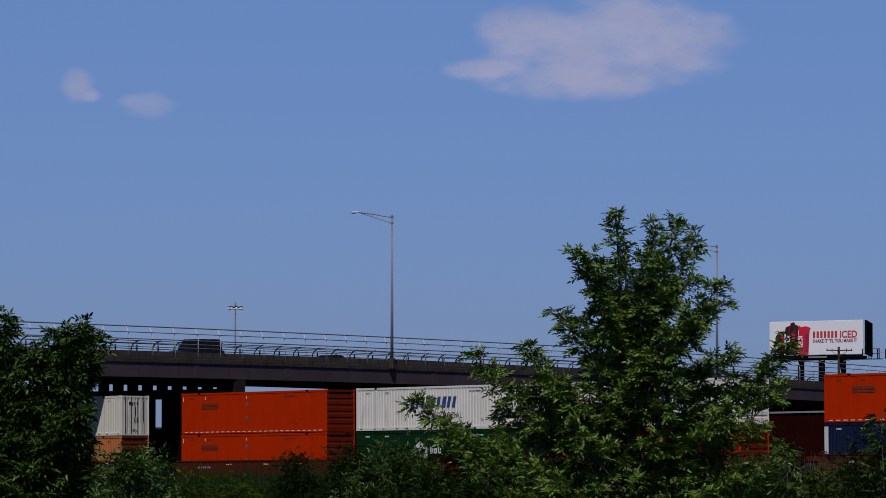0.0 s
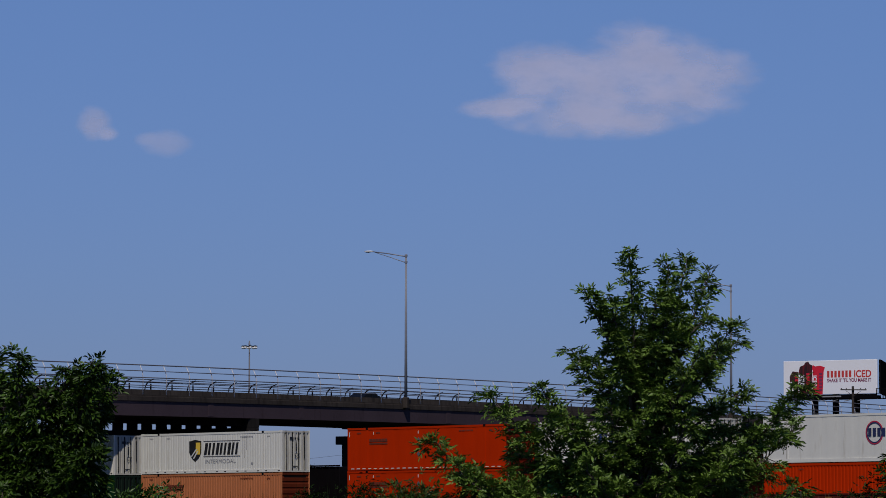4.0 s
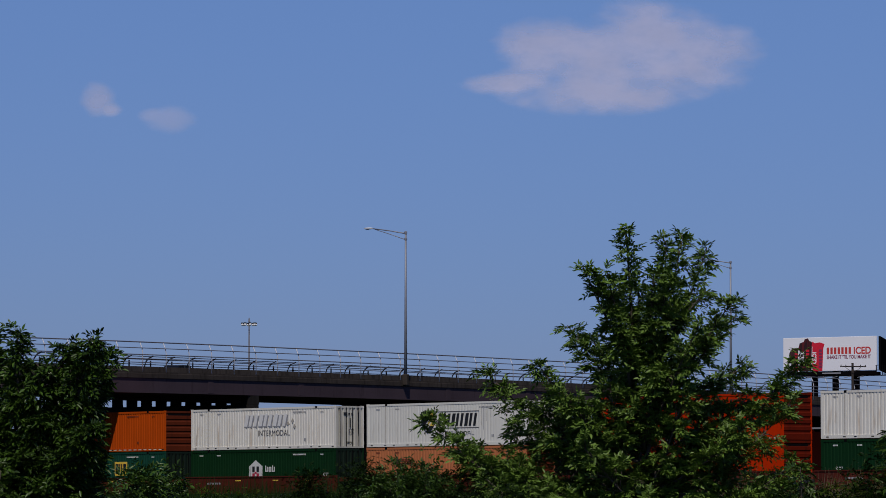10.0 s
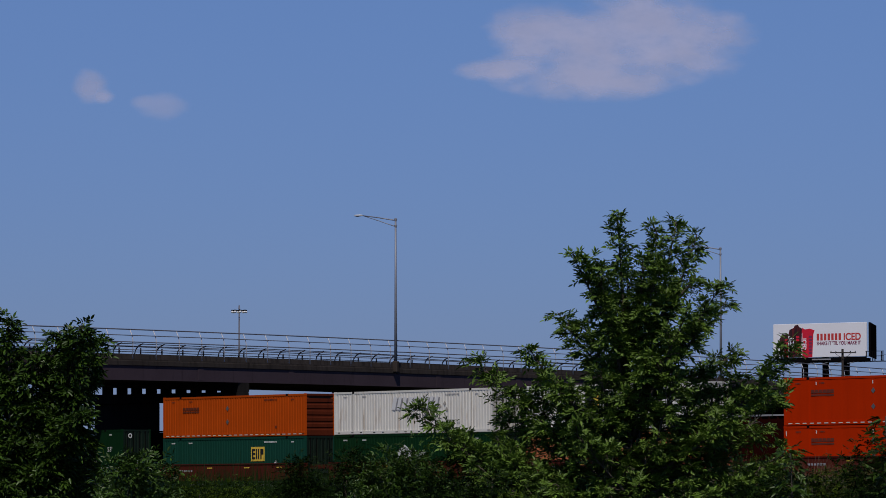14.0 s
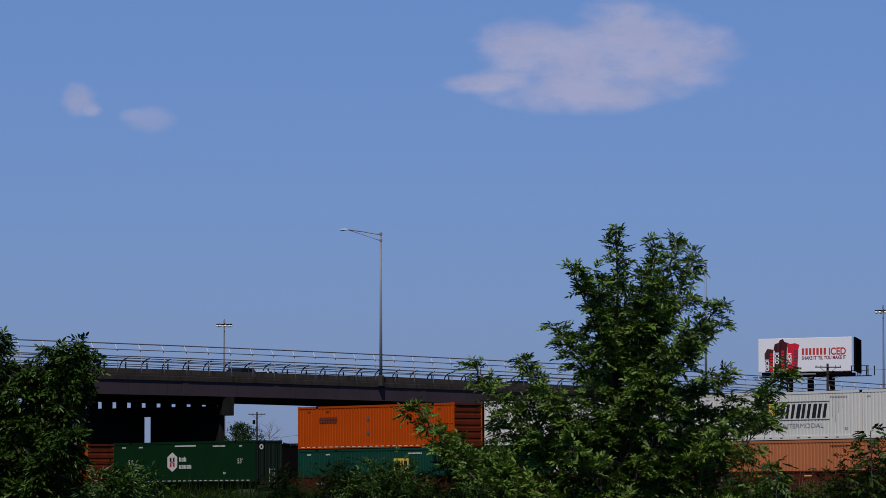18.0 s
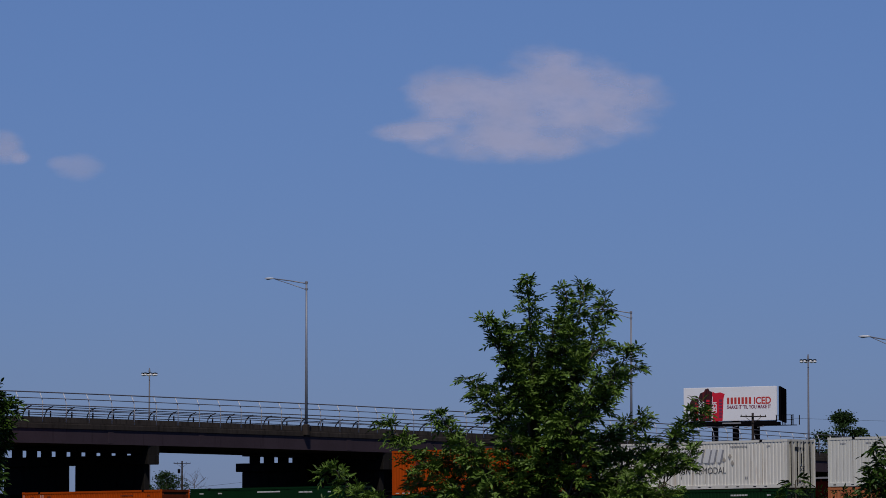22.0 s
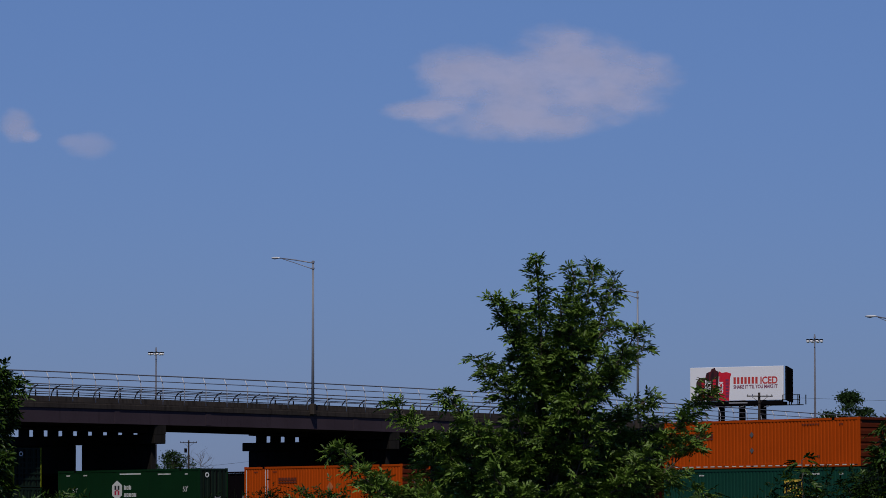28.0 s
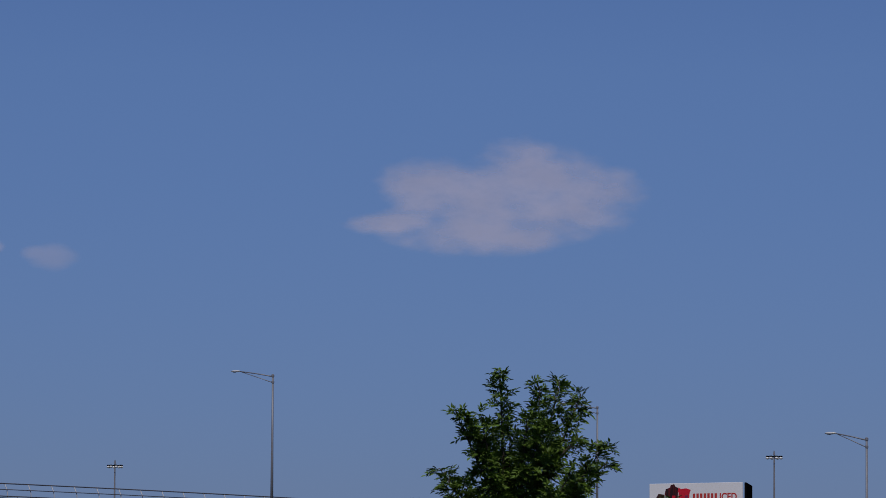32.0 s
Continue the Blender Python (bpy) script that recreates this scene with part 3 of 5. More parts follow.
# ---------------- billboard ----------------
def build_billboard():
    wide, high, zb = 14.3, 4.27, 14.75
    top = thing("billboard", "large white billboard with red drink cups on steel posts", "billboard", pose(42.05, 535.0, zb, 0, 0, -40.5))
    face = part("face_panel", chamfered(0, wide, 0, 0.25, 0, high, 0.03), M["board_white"], top, "white printed vinyl face")

    def pt(u, v):
        return (u * wide, high * (1 - v))

    def shape(name, uv, mt, d=0.0, label=""):
        part(name, plate([pt(u, v) for u, v in uv], -0.006 - d, -0.001 - d), M[mt], face, label)

    shape("printed_cup", [(0.078, 1), (0.172, 1), (0.176, 0.55), (0.165, 0.33), (0.10, 0.30), (0.068, 0.45)], "board_tan", 0.0, "tan iced drink print")
    shape("printed_cup", [(0.176, 1), (0.305, 1), (0.318, 0.22), (0.312, 0.13), (0.285, 0.10), (0.27, 0.02), (0.235, 0.05), (0.225, 0.12), (0.18, 0.17), (0.168, 0.30)], "board_cola", 0.006, "dark brown iced drink print")
    shape("printed_cup", [(0.318, 1), (0.425, 1), (0.437, 0.32), (0.45, 0.20), (0.40, 0.15), (0.345, 0.17), (0.318, 0.12), (0.312, 0.24)], "board_red", 0.012, "red iced drink print")
    shape("printed_cup", [(0.158, 1), (0.175, 1), (0.180, 0.36), (0.166, 0.36)], "board_white", 0.014)
    shape("printed_cup", [(0.305, 0.97), (0.314, 0.97), (0.319, 0.27), (0.314, 0.27)], "board_white", 0.016)
    for u, v in ((0.098, 0.62), (0.205, 0.42), (0.340, 0.44)):
        words("ICED", 0.80, M["board_white"], face, pose(u * wide - 0.26, -0.026, high * (1 - v), 90, 90, 0), width=1.45, bold=0.035)
    for k in range(6):
        for u, v, mt in ((0.128, 0.44, "board_red"), (0.250, 0.36, "board_red"), (0.388, 0.36, "board_plum")):
            v += 0.095 * k
            shape("logo_bar", [(u, v), (u + 0.034, v), (u + 0.034, v + 0.068), (u, v + 0.068)], mt, 0.018)
    for k in range(7):
        u = 0.473 + 0.039 * k
        shape("logo_bar", [(u, 0.51), (u + 0.025, 0.51), (u + 0.025, 0.31), (u, 0.31)], "board_text")
    words("ICED", 1.22, M["board_text"], face, pose(0.762 * wide, -0.006, high * 0.49, 90, 0, 0), width=0.182 * wide, bold=0.028)
    words("SHAKE IT 'TIL YOU MAKE IT", 0.62, M["board_plum"], face, pose(0.473 * wide, -0.006, high * 0.355, 90, 0, 0), width=0.471 * wide, bold=0.03)
    part("apron", chamfered(0.5, wide - 0.2, 0.05, 0.35, -0.55, -0.03, 0.02), M["dark_steel"], top, "black lower apron")
    part("name_plate", boxes((wide * 0.42, wide * 0.62, 0.03, 0.045, -0.36, -0.2)), M["mark_grey"], top)
    # the second face is turned from the sun; its shade is given as black
    back = part("back_face", chamfered(0, 13.6, -0.25, 0, -0.02, high - 0.02, 0.03), M["dark_steel"], top, "second face coloured black for its shade", pose(wide + 0.15, 0.3, 0, 0, 0, 40.5 + 81.0))
    for k in range(6):
        part("strut", boxes((0.4 + k * 2.3, 0.45 + k * 2.3, -0.28, -0.255, 0.1, high - 0.1)), M["dark_steel"], back)
    part("catwalk", boxes((-0.2, wide + 3.2, -0.9, -0.1, -0.72, -0.62)), M["dark_steel"], top, "steel catwalk")
    for x in (wide + 0.6, wide + 1.9, wide + 3.1):
        for y in (-0.9, 0.5):
            part("guard_post", boxes((x - 0.05, x + 0.05, y, y + 0.08, -0.62, 0.6)), M["dark_steel"], top)
    for z in (-0.05, 0.55):
        part("guard_rail", boxes((wide + 0.5, wide + 3.2, -0.9, -0.84, z, z + 0.07)), M["dark_steel"], top)
    for x in (4.2, 7.4, 10.6):
        part("post", tube(bmesh.new(), [(x, 1.0, -zb), (x, 1.0, 0.2)], 0.42, 10), M["dark_steel"], top, smooth=True)
    part("beam", boxes((0.3, wide - 0.3, 0.6, 1.4, -0.60, -0.2)), M["dark_steel"], top)
    for k in range(7):
        x = 1.0 + 2.0 * k
        part("floodlight_arm", tube(bmesh.new(), [(x, -0.5, -0.68), (x - 0.05, -2.2, -0.95)], 0.05, 6), M["steel"], top)


build_billboard()


def build_utility_pole(x, y, tall, turn, label, arm=2.5, transformer=False):
    p = thing("utility_pole", label, "utility pole", pose(x, y, 0, 0, 0, turn), group="utility poles")
    part("pole", tube(bmesh.new(), [(0, 0, 0), (0, 0, tall)], [0.17, 0.11], 10), M["wood"], p, smooth=True)
    part("crossarm", boxes((-arm / 2, arm / 2, -0.24, -0.13, tall - 0.39, tall - 0.29)), M["wood"], p)
    for sx in (-1, 1):
        part("brace", tube(bmesh.new(), [(sx * arm * 0.30, -0.2, tall - 0.42), (0, -0.17, tall - 0.95)], 0.022, 6), M["wood"], p)
        for q in (0.47, 0.28):
            part("insulator", tube(bmesh.new(), [(sx * arm * q, -0.18, tall - 0.28), (sx * arm * q, -0.18, tall - 0.17)], [0.05, 0.03], 8), M["dark_steel"], p)
    if transformer:
        part("transformer", tube(bmesh.new(), [(-0.42, -0.1, tall - 1.75), (-0.42, -0.1, tall - 1.15)], 0.20, 10), M["dark_steel"], p, "grey transformer can")
    return p


build_utility_pole(0.09504 * 392, 392, 12.1, 12, "brown wooden utility pole with one crossarm before a billboard")
build_utility_pole(-0.04034 * 600, 600, 10.8, 0, "brown wooden utility pole seen below the overpass", 2.4, True)


def wire(p, q, sag, label):
    pts = []
    for i in range(21):
        s = i / 20
        v = Vector(p).lerp(Vector(q), s)
        v.z -= 4 * sag * s * (1 - s)
        pts.append(v)
    solid("power_line", tube(bmesh.new(), pts, 0.016, 5), M["wire"], label, "power line", group="power lines")


build_utility_pole(4.0, 588.0, 11.3, 0, "brown wooden utility pole behind the overpass")
build_utility_pole(140.0, 562.0, 15.2, 12, "tall brown wooden utility pole along the line")
wire((-24.2, 599.8, 6.9), (4, 587.8, 10.6), 0.35, "thin black power line below the overpass")
wire((55.0, 524.6, 14.95), (139.0, 561.8, 15.1), 0.5, "thin black power line beside the billboard")


# ---------------- the freight train ----------------
CL, CW, CH = 16.15, 2.59, 2.90


def corrugated(bm, x0, x1, z0, z1, y_out, y_in, pitch, flip=False):
    n = round((x1 - x0) / pitch)
    prev = None
    for i in range(n):
        a = x0 + (x1 - x0) * i / n
        s = (x1 - x0) / n
        for f, y in ((0.0, y_out),)[:0 if prev else 1] + ((0.50, y_out), (0.64, y_in), (0.86, y_in), (1.0, y_out)):
            x = a + f * s
            cur = (bm.verts.new((x, y, z0)), bm.verts.new((x, y, z1)))
            if prev and (f > 0):
                bm.faces.new((prev[0], cur[0], cur[1], prev[1]) if not flip else (cur[0], prev[0], prev[1], cur[1]))
            prev = cur


_box_meshes = {}


def container_meshes(paint, end, smooth_side):
    key = (paint, end, smooth_side)
    if key in _box_meshes:
        return _box_meshes[key]
    pm, em = M[paint], M[end]
    out = []
    bm = bmesh.new()
    if smooth_side:
        corrugated(bm, 0.10, CL - 0.10, 0.20, CH - 0.12, 0.02, 0.028, 1.33)
    else:
        corrugated(bm, 0.10, CL - 0.10, 0.20, CH - 0.12, 0.02, 0.032 if paint == "plain_box" else 0.050, 0.285)
    out.append(("side_panel", finish("side_panel", bm, pm), ""))
    bm = bmesh.new()
    corrugated(bm, 0.10, CL - 0.10, 0.20, CH - 0.12, CW - 0.02, CW - 0.06, 0.275, True)
    out.append(("side_panel", finish("side_panel", bm, pm), ""))
    bm = bmesh.new()
    corrugated(bm, 0.08, CL - 0.08, 0.06, CW - 0.06, CH - 0.02, CH - 0.05, 0.4)
    for v in bm.verts:
        v.co = (v.co.x, v.co.z, v.co.y)
    out.append(("roof", finish("roof", bm, pm), ""))
    out.append(("floor", finish("floor", boxes((0.1, CL - 0.1, 0.1, CW - 0.1, 0.06, 0.18)), pm), ""))
    for y0, y1 in ((0.0, 0.09), (CW - 0.09, CW)):
        bm = boxes((0.16, CL - 0.16, y0, y1, CH - 0.14, CH))
        out.append(("top_rail", finish("top_rail", bm, pm), ""))
        bm = boxes((0.16, CL - 0.16, y0 - 0.02 * (y0 < 1), y1 + 0.02 * (y0 > 1), 0.0, 0.21))
        out.append(("bottom_rail", finish("bottom_rail", bm, pm), ""))
        if y0 < 1 and not smooth_side:
            slot = finish("rail_slot", boxes((-0.11, 0.11, -0.025, -0.015, 0.07, 0.13)), M["mark_black"])
            out.extend(("rail_slot", slot, "", 0.55 + k * 1.16 + (0.25 if k % 2 else 0.0)) for k in range(14))
        for x0, x1 in ((0.0, 0.16), (CL - 0.16, CL), (2.0, 2.12), (CL - 2.12, CL - 2.0)):
            o = 0.0 if x0 in (0.0, CL - 0.16) else 0.006
            out.append(("corner_post" if o == 0 else "lifting_post", finish("post", boxes((x0, x1, y0 + (o if y0 < 1 else 0), y1 - (o if y0 > 1 else 0), 0.0 if o == 0 else 0.215, CH if o == 0 else CH - 0.145)), pm), ""))
        for x in (0.0, CL - 0.2, 1.95, CL - 2.17):
            out.append(("corner_casting", finish("corner_casting", boxes((x - 0.008, x + 0.208, y0 - 0.008, y1 + 0.008, CH - 0.13, CH + 0.02)), M["dark_steel"] if 1 < x < CL - 1 else pm), ""))
    if paint in ("white_box", "plain_box"):
        for x in (1.95, CL - 1.99):
            out.append(("seam", finish("seam", boxes((x, x + 0.04, 0.006, 0.022, 0.215, CH - 0.145)), M["mark_pale_dirt"]), ""))
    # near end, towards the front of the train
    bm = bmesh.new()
    ribbed = end in ("shaded_end_red", "shaded_end_brown", "shaded_end_pale")
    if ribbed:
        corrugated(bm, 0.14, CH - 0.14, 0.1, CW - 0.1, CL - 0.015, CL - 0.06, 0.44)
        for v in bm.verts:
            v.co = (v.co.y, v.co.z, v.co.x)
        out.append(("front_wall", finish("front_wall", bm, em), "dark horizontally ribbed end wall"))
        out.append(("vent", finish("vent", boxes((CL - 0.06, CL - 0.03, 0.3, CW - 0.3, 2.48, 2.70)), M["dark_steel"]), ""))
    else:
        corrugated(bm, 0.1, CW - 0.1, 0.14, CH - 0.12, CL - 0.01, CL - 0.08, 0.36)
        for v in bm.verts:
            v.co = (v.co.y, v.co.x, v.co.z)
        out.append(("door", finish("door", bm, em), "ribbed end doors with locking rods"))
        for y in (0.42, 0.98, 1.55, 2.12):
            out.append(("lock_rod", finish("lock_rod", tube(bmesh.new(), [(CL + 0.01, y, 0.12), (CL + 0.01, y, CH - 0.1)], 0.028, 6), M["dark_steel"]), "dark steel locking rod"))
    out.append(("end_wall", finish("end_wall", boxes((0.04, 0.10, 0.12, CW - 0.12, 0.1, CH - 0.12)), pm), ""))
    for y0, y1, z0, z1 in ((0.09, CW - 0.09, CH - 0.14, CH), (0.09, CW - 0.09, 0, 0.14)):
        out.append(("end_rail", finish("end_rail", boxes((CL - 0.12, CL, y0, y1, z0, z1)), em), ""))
    _box_meshes[key] = out
    return out


TRAIN = []          # keyed things: (object, place along the train, height of its base below the stack's top)


def container(u, down, paint, end, label, smooth_side=False, group="intermodal containers"):
    ob = thing("shipping_container", label, "container", group=group)
    for name, me, lab, *along in container_meshes(paint, end, smooth_side):
        part(name, me, None, ob, lab, pose(along[0], 0, 0) if along else None)
    TRAIN.append((ob, u, down))
    return ob


def bar(ob, x0, x1, z0, z1, mt, lean=0.0, name="marking", d=0.0):
    part(name, plate([(x0, z0), (x1, z0), (x1 + lean, z1), (x0 + lean, z1)], 0.006 - d, 0.018 - d), M[mt], ob)


def small_print(ob, mt, both=True):
    """Unit codes at both ends of the side, as rows of plain bars."""
    def row(x, z, n, w=0.11, h=0.09):
        for k in range(n):
            bar(ob, x + k * w, x + k * w + w * 0.68, z, z + h, mt)

    for x in (1.0, 3.0) if both else (3.0,):
        row(x, 2.5, 4)
    row(CL - 4.6, 2.49, 11, 0.13, 0.10)
    row(CL - 1.6, 2.48, 3)
    row(CL - 3.4, 0.55, 2, 0.13, 0.16)


def dashes(ob, mt="mark_white", z=0.08):
    for k in range(26):
        x = 0.4 + k * 0.6
        part("reflector", boxes((x, x + 0.33, -0.03, -0.019, z, z + 0.055)), M[mt], ob)


def slanted_logo(ob, x, z, h, mt, n=5, w=0.62, lean=0.18, d=0.0):
    """A bold slanted wordmark as plain stripes."""
    total = n * w
    for k in range(9):
        a = x + total * k / 9
        bar(ob, a, a + total * (0.060 if k % 3 else 0.078), z, z + h, mt, lean, "logo_bar", d)


def ring_plate(cx, cz, r0, r1, n=24):
    bm = bmesh.new()
    rings = [[bm.verts.new((cx + r * math.cos(k * math.tau / n), y, cz + r * math.sin(k * math.tau / n))) for k in range(n)] for r, y in ((r0, 0.003), (r1, 0.003), (r1, 0.018), (r0, 0.018))]
    for i in range(4):
        p, q = rings[i], rings[(i + 1) % 4]
        for k in range(n):
            bm.faces.new((p[k], p[(k + 1) % n], q[(k + 1) % n], q[k]))
    bmesh.ops.recalc_face_normals(bm, faces=bm.faces[:])
    return bm


def hex_logo(ob, x, z, house=False):
    g = 0.88 if house else 0.66

    def piece(x0, x1, z0, z1, mt, d=0.0):
        bar(ob, x + x0 * g, x + x1 * g, z + z0 * g, z + z1 * g, mt, 0, "logo_bar", d)

    if house:
        pts = [(-0.85, -0.75), (0.85, -0.75), (0.85, 0.5), (0.0, 1.0), (-0.85, 0.5)]
    else:
        pts = [(-0.85, -0.55), (0, -1.05), (0.85, -0.55), (0.85, 0.55), (0, 1.05), (-0.85, 0.55)]
    part("logo_plate", plate([(x + g * a, z + g * c) for a, c in pts], 0.002, 0.016), M["mark_white"], ob)
    for sx in (-0.42, 0.12):
        piece(sx, sx + 0.30, -0.5, -0.05, "mark_red", 0.014)
        piece(sx, sx + 0.30, 0.05, 0.5, "mark_black", 0.014)
    piece(-0.12, 0.12, -0.08, 0.08, "mark_red", 0.016)
    for row, (n, zz) in enumerate(((3, 0.06), (5, -0.72))):
        for k in range(n):
            a = 1.2 + k * 0.44
            h = 0.5 if k in (0, 2) and row == 0 else 0.4
            piece(a, a + 0.12, zz, zz + h, "mark_white")
            piece(a + 0.22, a + 0.33, zz, zz + 0.4, "mark_white")
            piece(a + 0.121, a + 0.219, zz, zz + 0.1, "mark_white")
            if k % 2:
                piece(a + 0.121, a + 0.219, zz + 0.28, zz + 0.4, "mark_white")


def boxed_name(ob, mt="mark_brown", x=2.3):
    for k in range(6):
        bar(ob, x + k * 0.32, x + 0.28 + k * 0.32, 1.92, 2.14, mt)
    bar(ob, x, x + 1.9, 1.94, 2.0, mt, 0, "marking", 0.004)
    bar(ob, x, x + 1.9, 1.75, 1.86, mt)


def end_marks(ob):
    """Black figures and bars on the end doors."""
    at = CL + 0.034
    words("53'", 0.42, M["mark_black"], ob, pose(at, 1.15, 1.0, 90, 0, 90))
    for y, z, w, h in ((0.72, 2.28, 0.34, 0.18), (1.16, 2.30, 0.16, 0.12), (1.42, 2.30, 0.16, 0.12), (1.26, 1.45, 0.10, 0.62), (1.02, 0.36, 0.42, 0.07), (2.02, 1.0, 0.05, 1.5)):
        part("marking", boxes((at, at + 0.008, y, y + w, z, z + h)), M["mark_black"], ob)


LOW, HIGH, SINGLE = CH * 2 + 0.06, CH, 2.21 + CH


def build_train():
    c = container(35.3, HIGH, "red_box", "shaded_end_red", "bright red-orange steel container stacked on a navy one", True)
    boxed_name(c); dashes(c); small_print(c, "mark_brown")
    c = container(35.3, LOW, "blue_box", "door_dark", "navy blue steel container with a white edge in a well car")
    bar(c, 0.02, 0.34, 0.3, 2.7, "mark_white", 0, "marking", 0.014)
    small_print(c, "mark_white")
    c = container(12.0, HIGH, "plain_box", "shaded_end_pale", "smooth white container with a blue ring logo, stacked high", True)
    part("logo_ring", ring_plate(9.3, 1.72, 0.56, 0.64), M["mark_navy"], c)
    part("logo_ring", ring_plate(9.3, 1.72, 0.64, 0.72), M["mark_red"], c)
    for k in range(11):
        bar(c, 8.8 + k * 0.375, 9.06 + k * 0.375, 1.50, 2.0 if k in (0, 1, 2, 3, 8) else 1.86, "mark_navy", 0, "logo_bar", 0.016)
    small_print(c, "mark_grey")
    c = container(12.0, LOW, "red_box", "shaded_end_red", "red-orange ribbed steel container in a well car")
    small_print(c, "mark_brown")
    c = container(-8.5, HIGH, "white_box", "shaded_end_white", "white ribbed container with blue slanted logo, stacked high")
    end_marks(c)
    slanted_logo(c, 5.6, 1.45, 0.75, "mark_blue", 5, 0.95)
    words("INTERMODAL", 0.58, M["mark_ink"], c, pose(7.35, 0.012, 0.75, 90, 0, 0), width=3.5)
    small_print(c, "mark_grey")
    c = container(-8.5, LOW, "green_box", "door_dark", "dark green container in a well car below a white one")
    hex_logo(c, 6.6, 1.3, True)
    words("53'", 0.5, M["mark_white"], c, pose(1.2, 0.012, 0.9, 90, 0, 0))
    small_print(c, "mark_white")
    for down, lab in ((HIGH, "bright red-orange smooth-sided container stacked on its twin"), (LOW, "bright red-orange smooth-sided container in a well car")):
        c = container(-27.85, down, "red_box", "shaded_end_red", lab, True)
        boxed_name(c); small_print(c, "mark_brown"); dashes(c)
        for z in (1.05, 2.0):
            part("placard", plate([(7.25, z), (7.42, z - 0.18), (7.59, z), (7.42, z + 0.18)], 0.002, 0.016), M["mark_ink"], c)
        for x in (0.17, 7.36, 2.7):
            bar(c, x, x + 0.06, 2.42 if x > 1 else 2.3, 2.62, "mark_white")
    c = container(-51.2, HIGH, "plain_box", "shaded_end_white", "white smooth-sided container with a black and yellow shield logo")
    part("logo_shield", plate([(5.65, 2.30), (6.35, 2.40), (7.05, 2.30), (7.05, 1.45), (6.75, 1.08), (6.35, 0.82), (5.95, 1.08), (5.65, 1.5)], 0.002, 0.016), M["mark_black"], c, "black and yellow shield")
    bar(c, 6.42, 6.92, 1.35, 2.2, "mark_yellow", 0.02, "logo_bar", 0.012)
    bar(c, 5.85, 6.0, 1.2, 1.75, "mark_white", 0.6, "logo_bar", 0.016)
    bar(c, 6.1, 6.25, 1.05, 1.6, "mark_white", 0.5, "logo_bar", 0.016)
    slanted_logo(c, 7.35, 1.3, 0.85, "mark_black", 5, 0.80)
    end_marks(c)
    for z in (1.16, 2.26):
        bar(c, 7.3, 11.5, z, z + 0.05, "mark_ink", 0, "logo_bar")
    words("INTERMODAL", 0.40, M["mark_grey"], c, pose(7.5, 0.012, 0.70, 90, 0, 0), width=3.5)
    for x, z in ((11.7, 1.35), (11.95, 1.05), (12.2, 1.6), (12.6, 1.9)):
        bar(c, x, x + 0.035, z, 2.62, "mark_grey", 0, "dirt_streak")
    small_print(c, "mark_grey")
    c = container(-51.2, LOW, "faded_box", "shaded_end_brown", "faded salmon-orange ribbed container in a well car")
    boxed_name(c, "mark_brown", 3.0); small_print(c, "mark_brown")
    c = container(-70.7, HIGH, "white_box", "shaded_end_white", "white ribbed container with pale embossed logo, stacked high")
    end_marks(c)
    slanted_logo(c, 6.17, 1.52, 0.85, "mark_grey", 5, 0.97, 0.25)
    slanted_logo(c, 6.05, 1.60, 0.85, "mark_pale", 5, 0.97, 0.25, 0.014)
    words("INTERMODAL", 0.56, M["mark_ink"], c, pose(7.65, 0.012, 0.93, 90, 0, 0), width=3.5)
    small_print(c, "mark_grey")
    for x, z in ((11.0, 1.75), (11.5, 1.95), (11.7, 1.55)):
        part("scuff", plate([(x - 0.14, z), (x, z - 0.16), (x + 0.16, z), (x + 0.02, z + 0.18)], -0.010, 0.004), M["mark_pale_dirt"], c)
    for x in (0.6, 3.1, 9.4, 13.3):
        bar(c, x, x + 0.025, 0.35, 1.0 + 0.1 * x % 0.7, "mark_pale_dirt", 0, "dirt_streak")
    c = container(-70.7, LOW, "green_box", "door_dark", "dark green container with a white house-shaped logo")
    hex_logo(c, 7.4, 1.3, True); small_print(c, "mark_white")
    words("53'", 0.5, M["mark_white"], c, pose(14.8, 0.012, 0.9, 90, 0, 0))
    c = container(-89.9, HIGH, "orange_box", "shaded_end_brown", "orange ribbed steel container stacked on a teal one")
    boxed_name(c); small_print(c, "mark_brown"); dashes(c)
    for z in (1.05, 2.0):
        part("placard", plate([(7.25, z), (7.42, z - 0.18), (7.59, z), (7.42, z + 0.18)], 0.002, 0.016), M["mark_ink"], c)
    c = container(-89.9, LOW, "teal_box", "door_dark", "blue-green container with a yellow logo plate")
    small_print(c, "mark_white")
    bar(c, 10.1, 11.6, 1.20, 2.21, "mark_yellow", 0, "logo_plate")
    for x0, x1 in ((10.21, 10.36), (10.66, 10.79), (10.89, 11.02), (11.15, 11.28)):
        bar(c, x0, x1, 1.35, 2.06, "mark_black", 0, "logo_bar", 0.016)
    for z in (1.35, 1.65, 1.92):
        bar(c, 10.37, 10.58, z, z + 0.14, "mark_black", 0, "logo_bar", 0.016)
    bar(c, 11.29, 11.49, 1.67, 2.06, "mark_black", 0, "logo_bar", 0.016)
    part("placard", plate([(12.6, 1.0), (12.85, 0.75), (13.1, 1.0), (12.85, 1.25)], 0.002, 0.016), M["mark_white"], c)
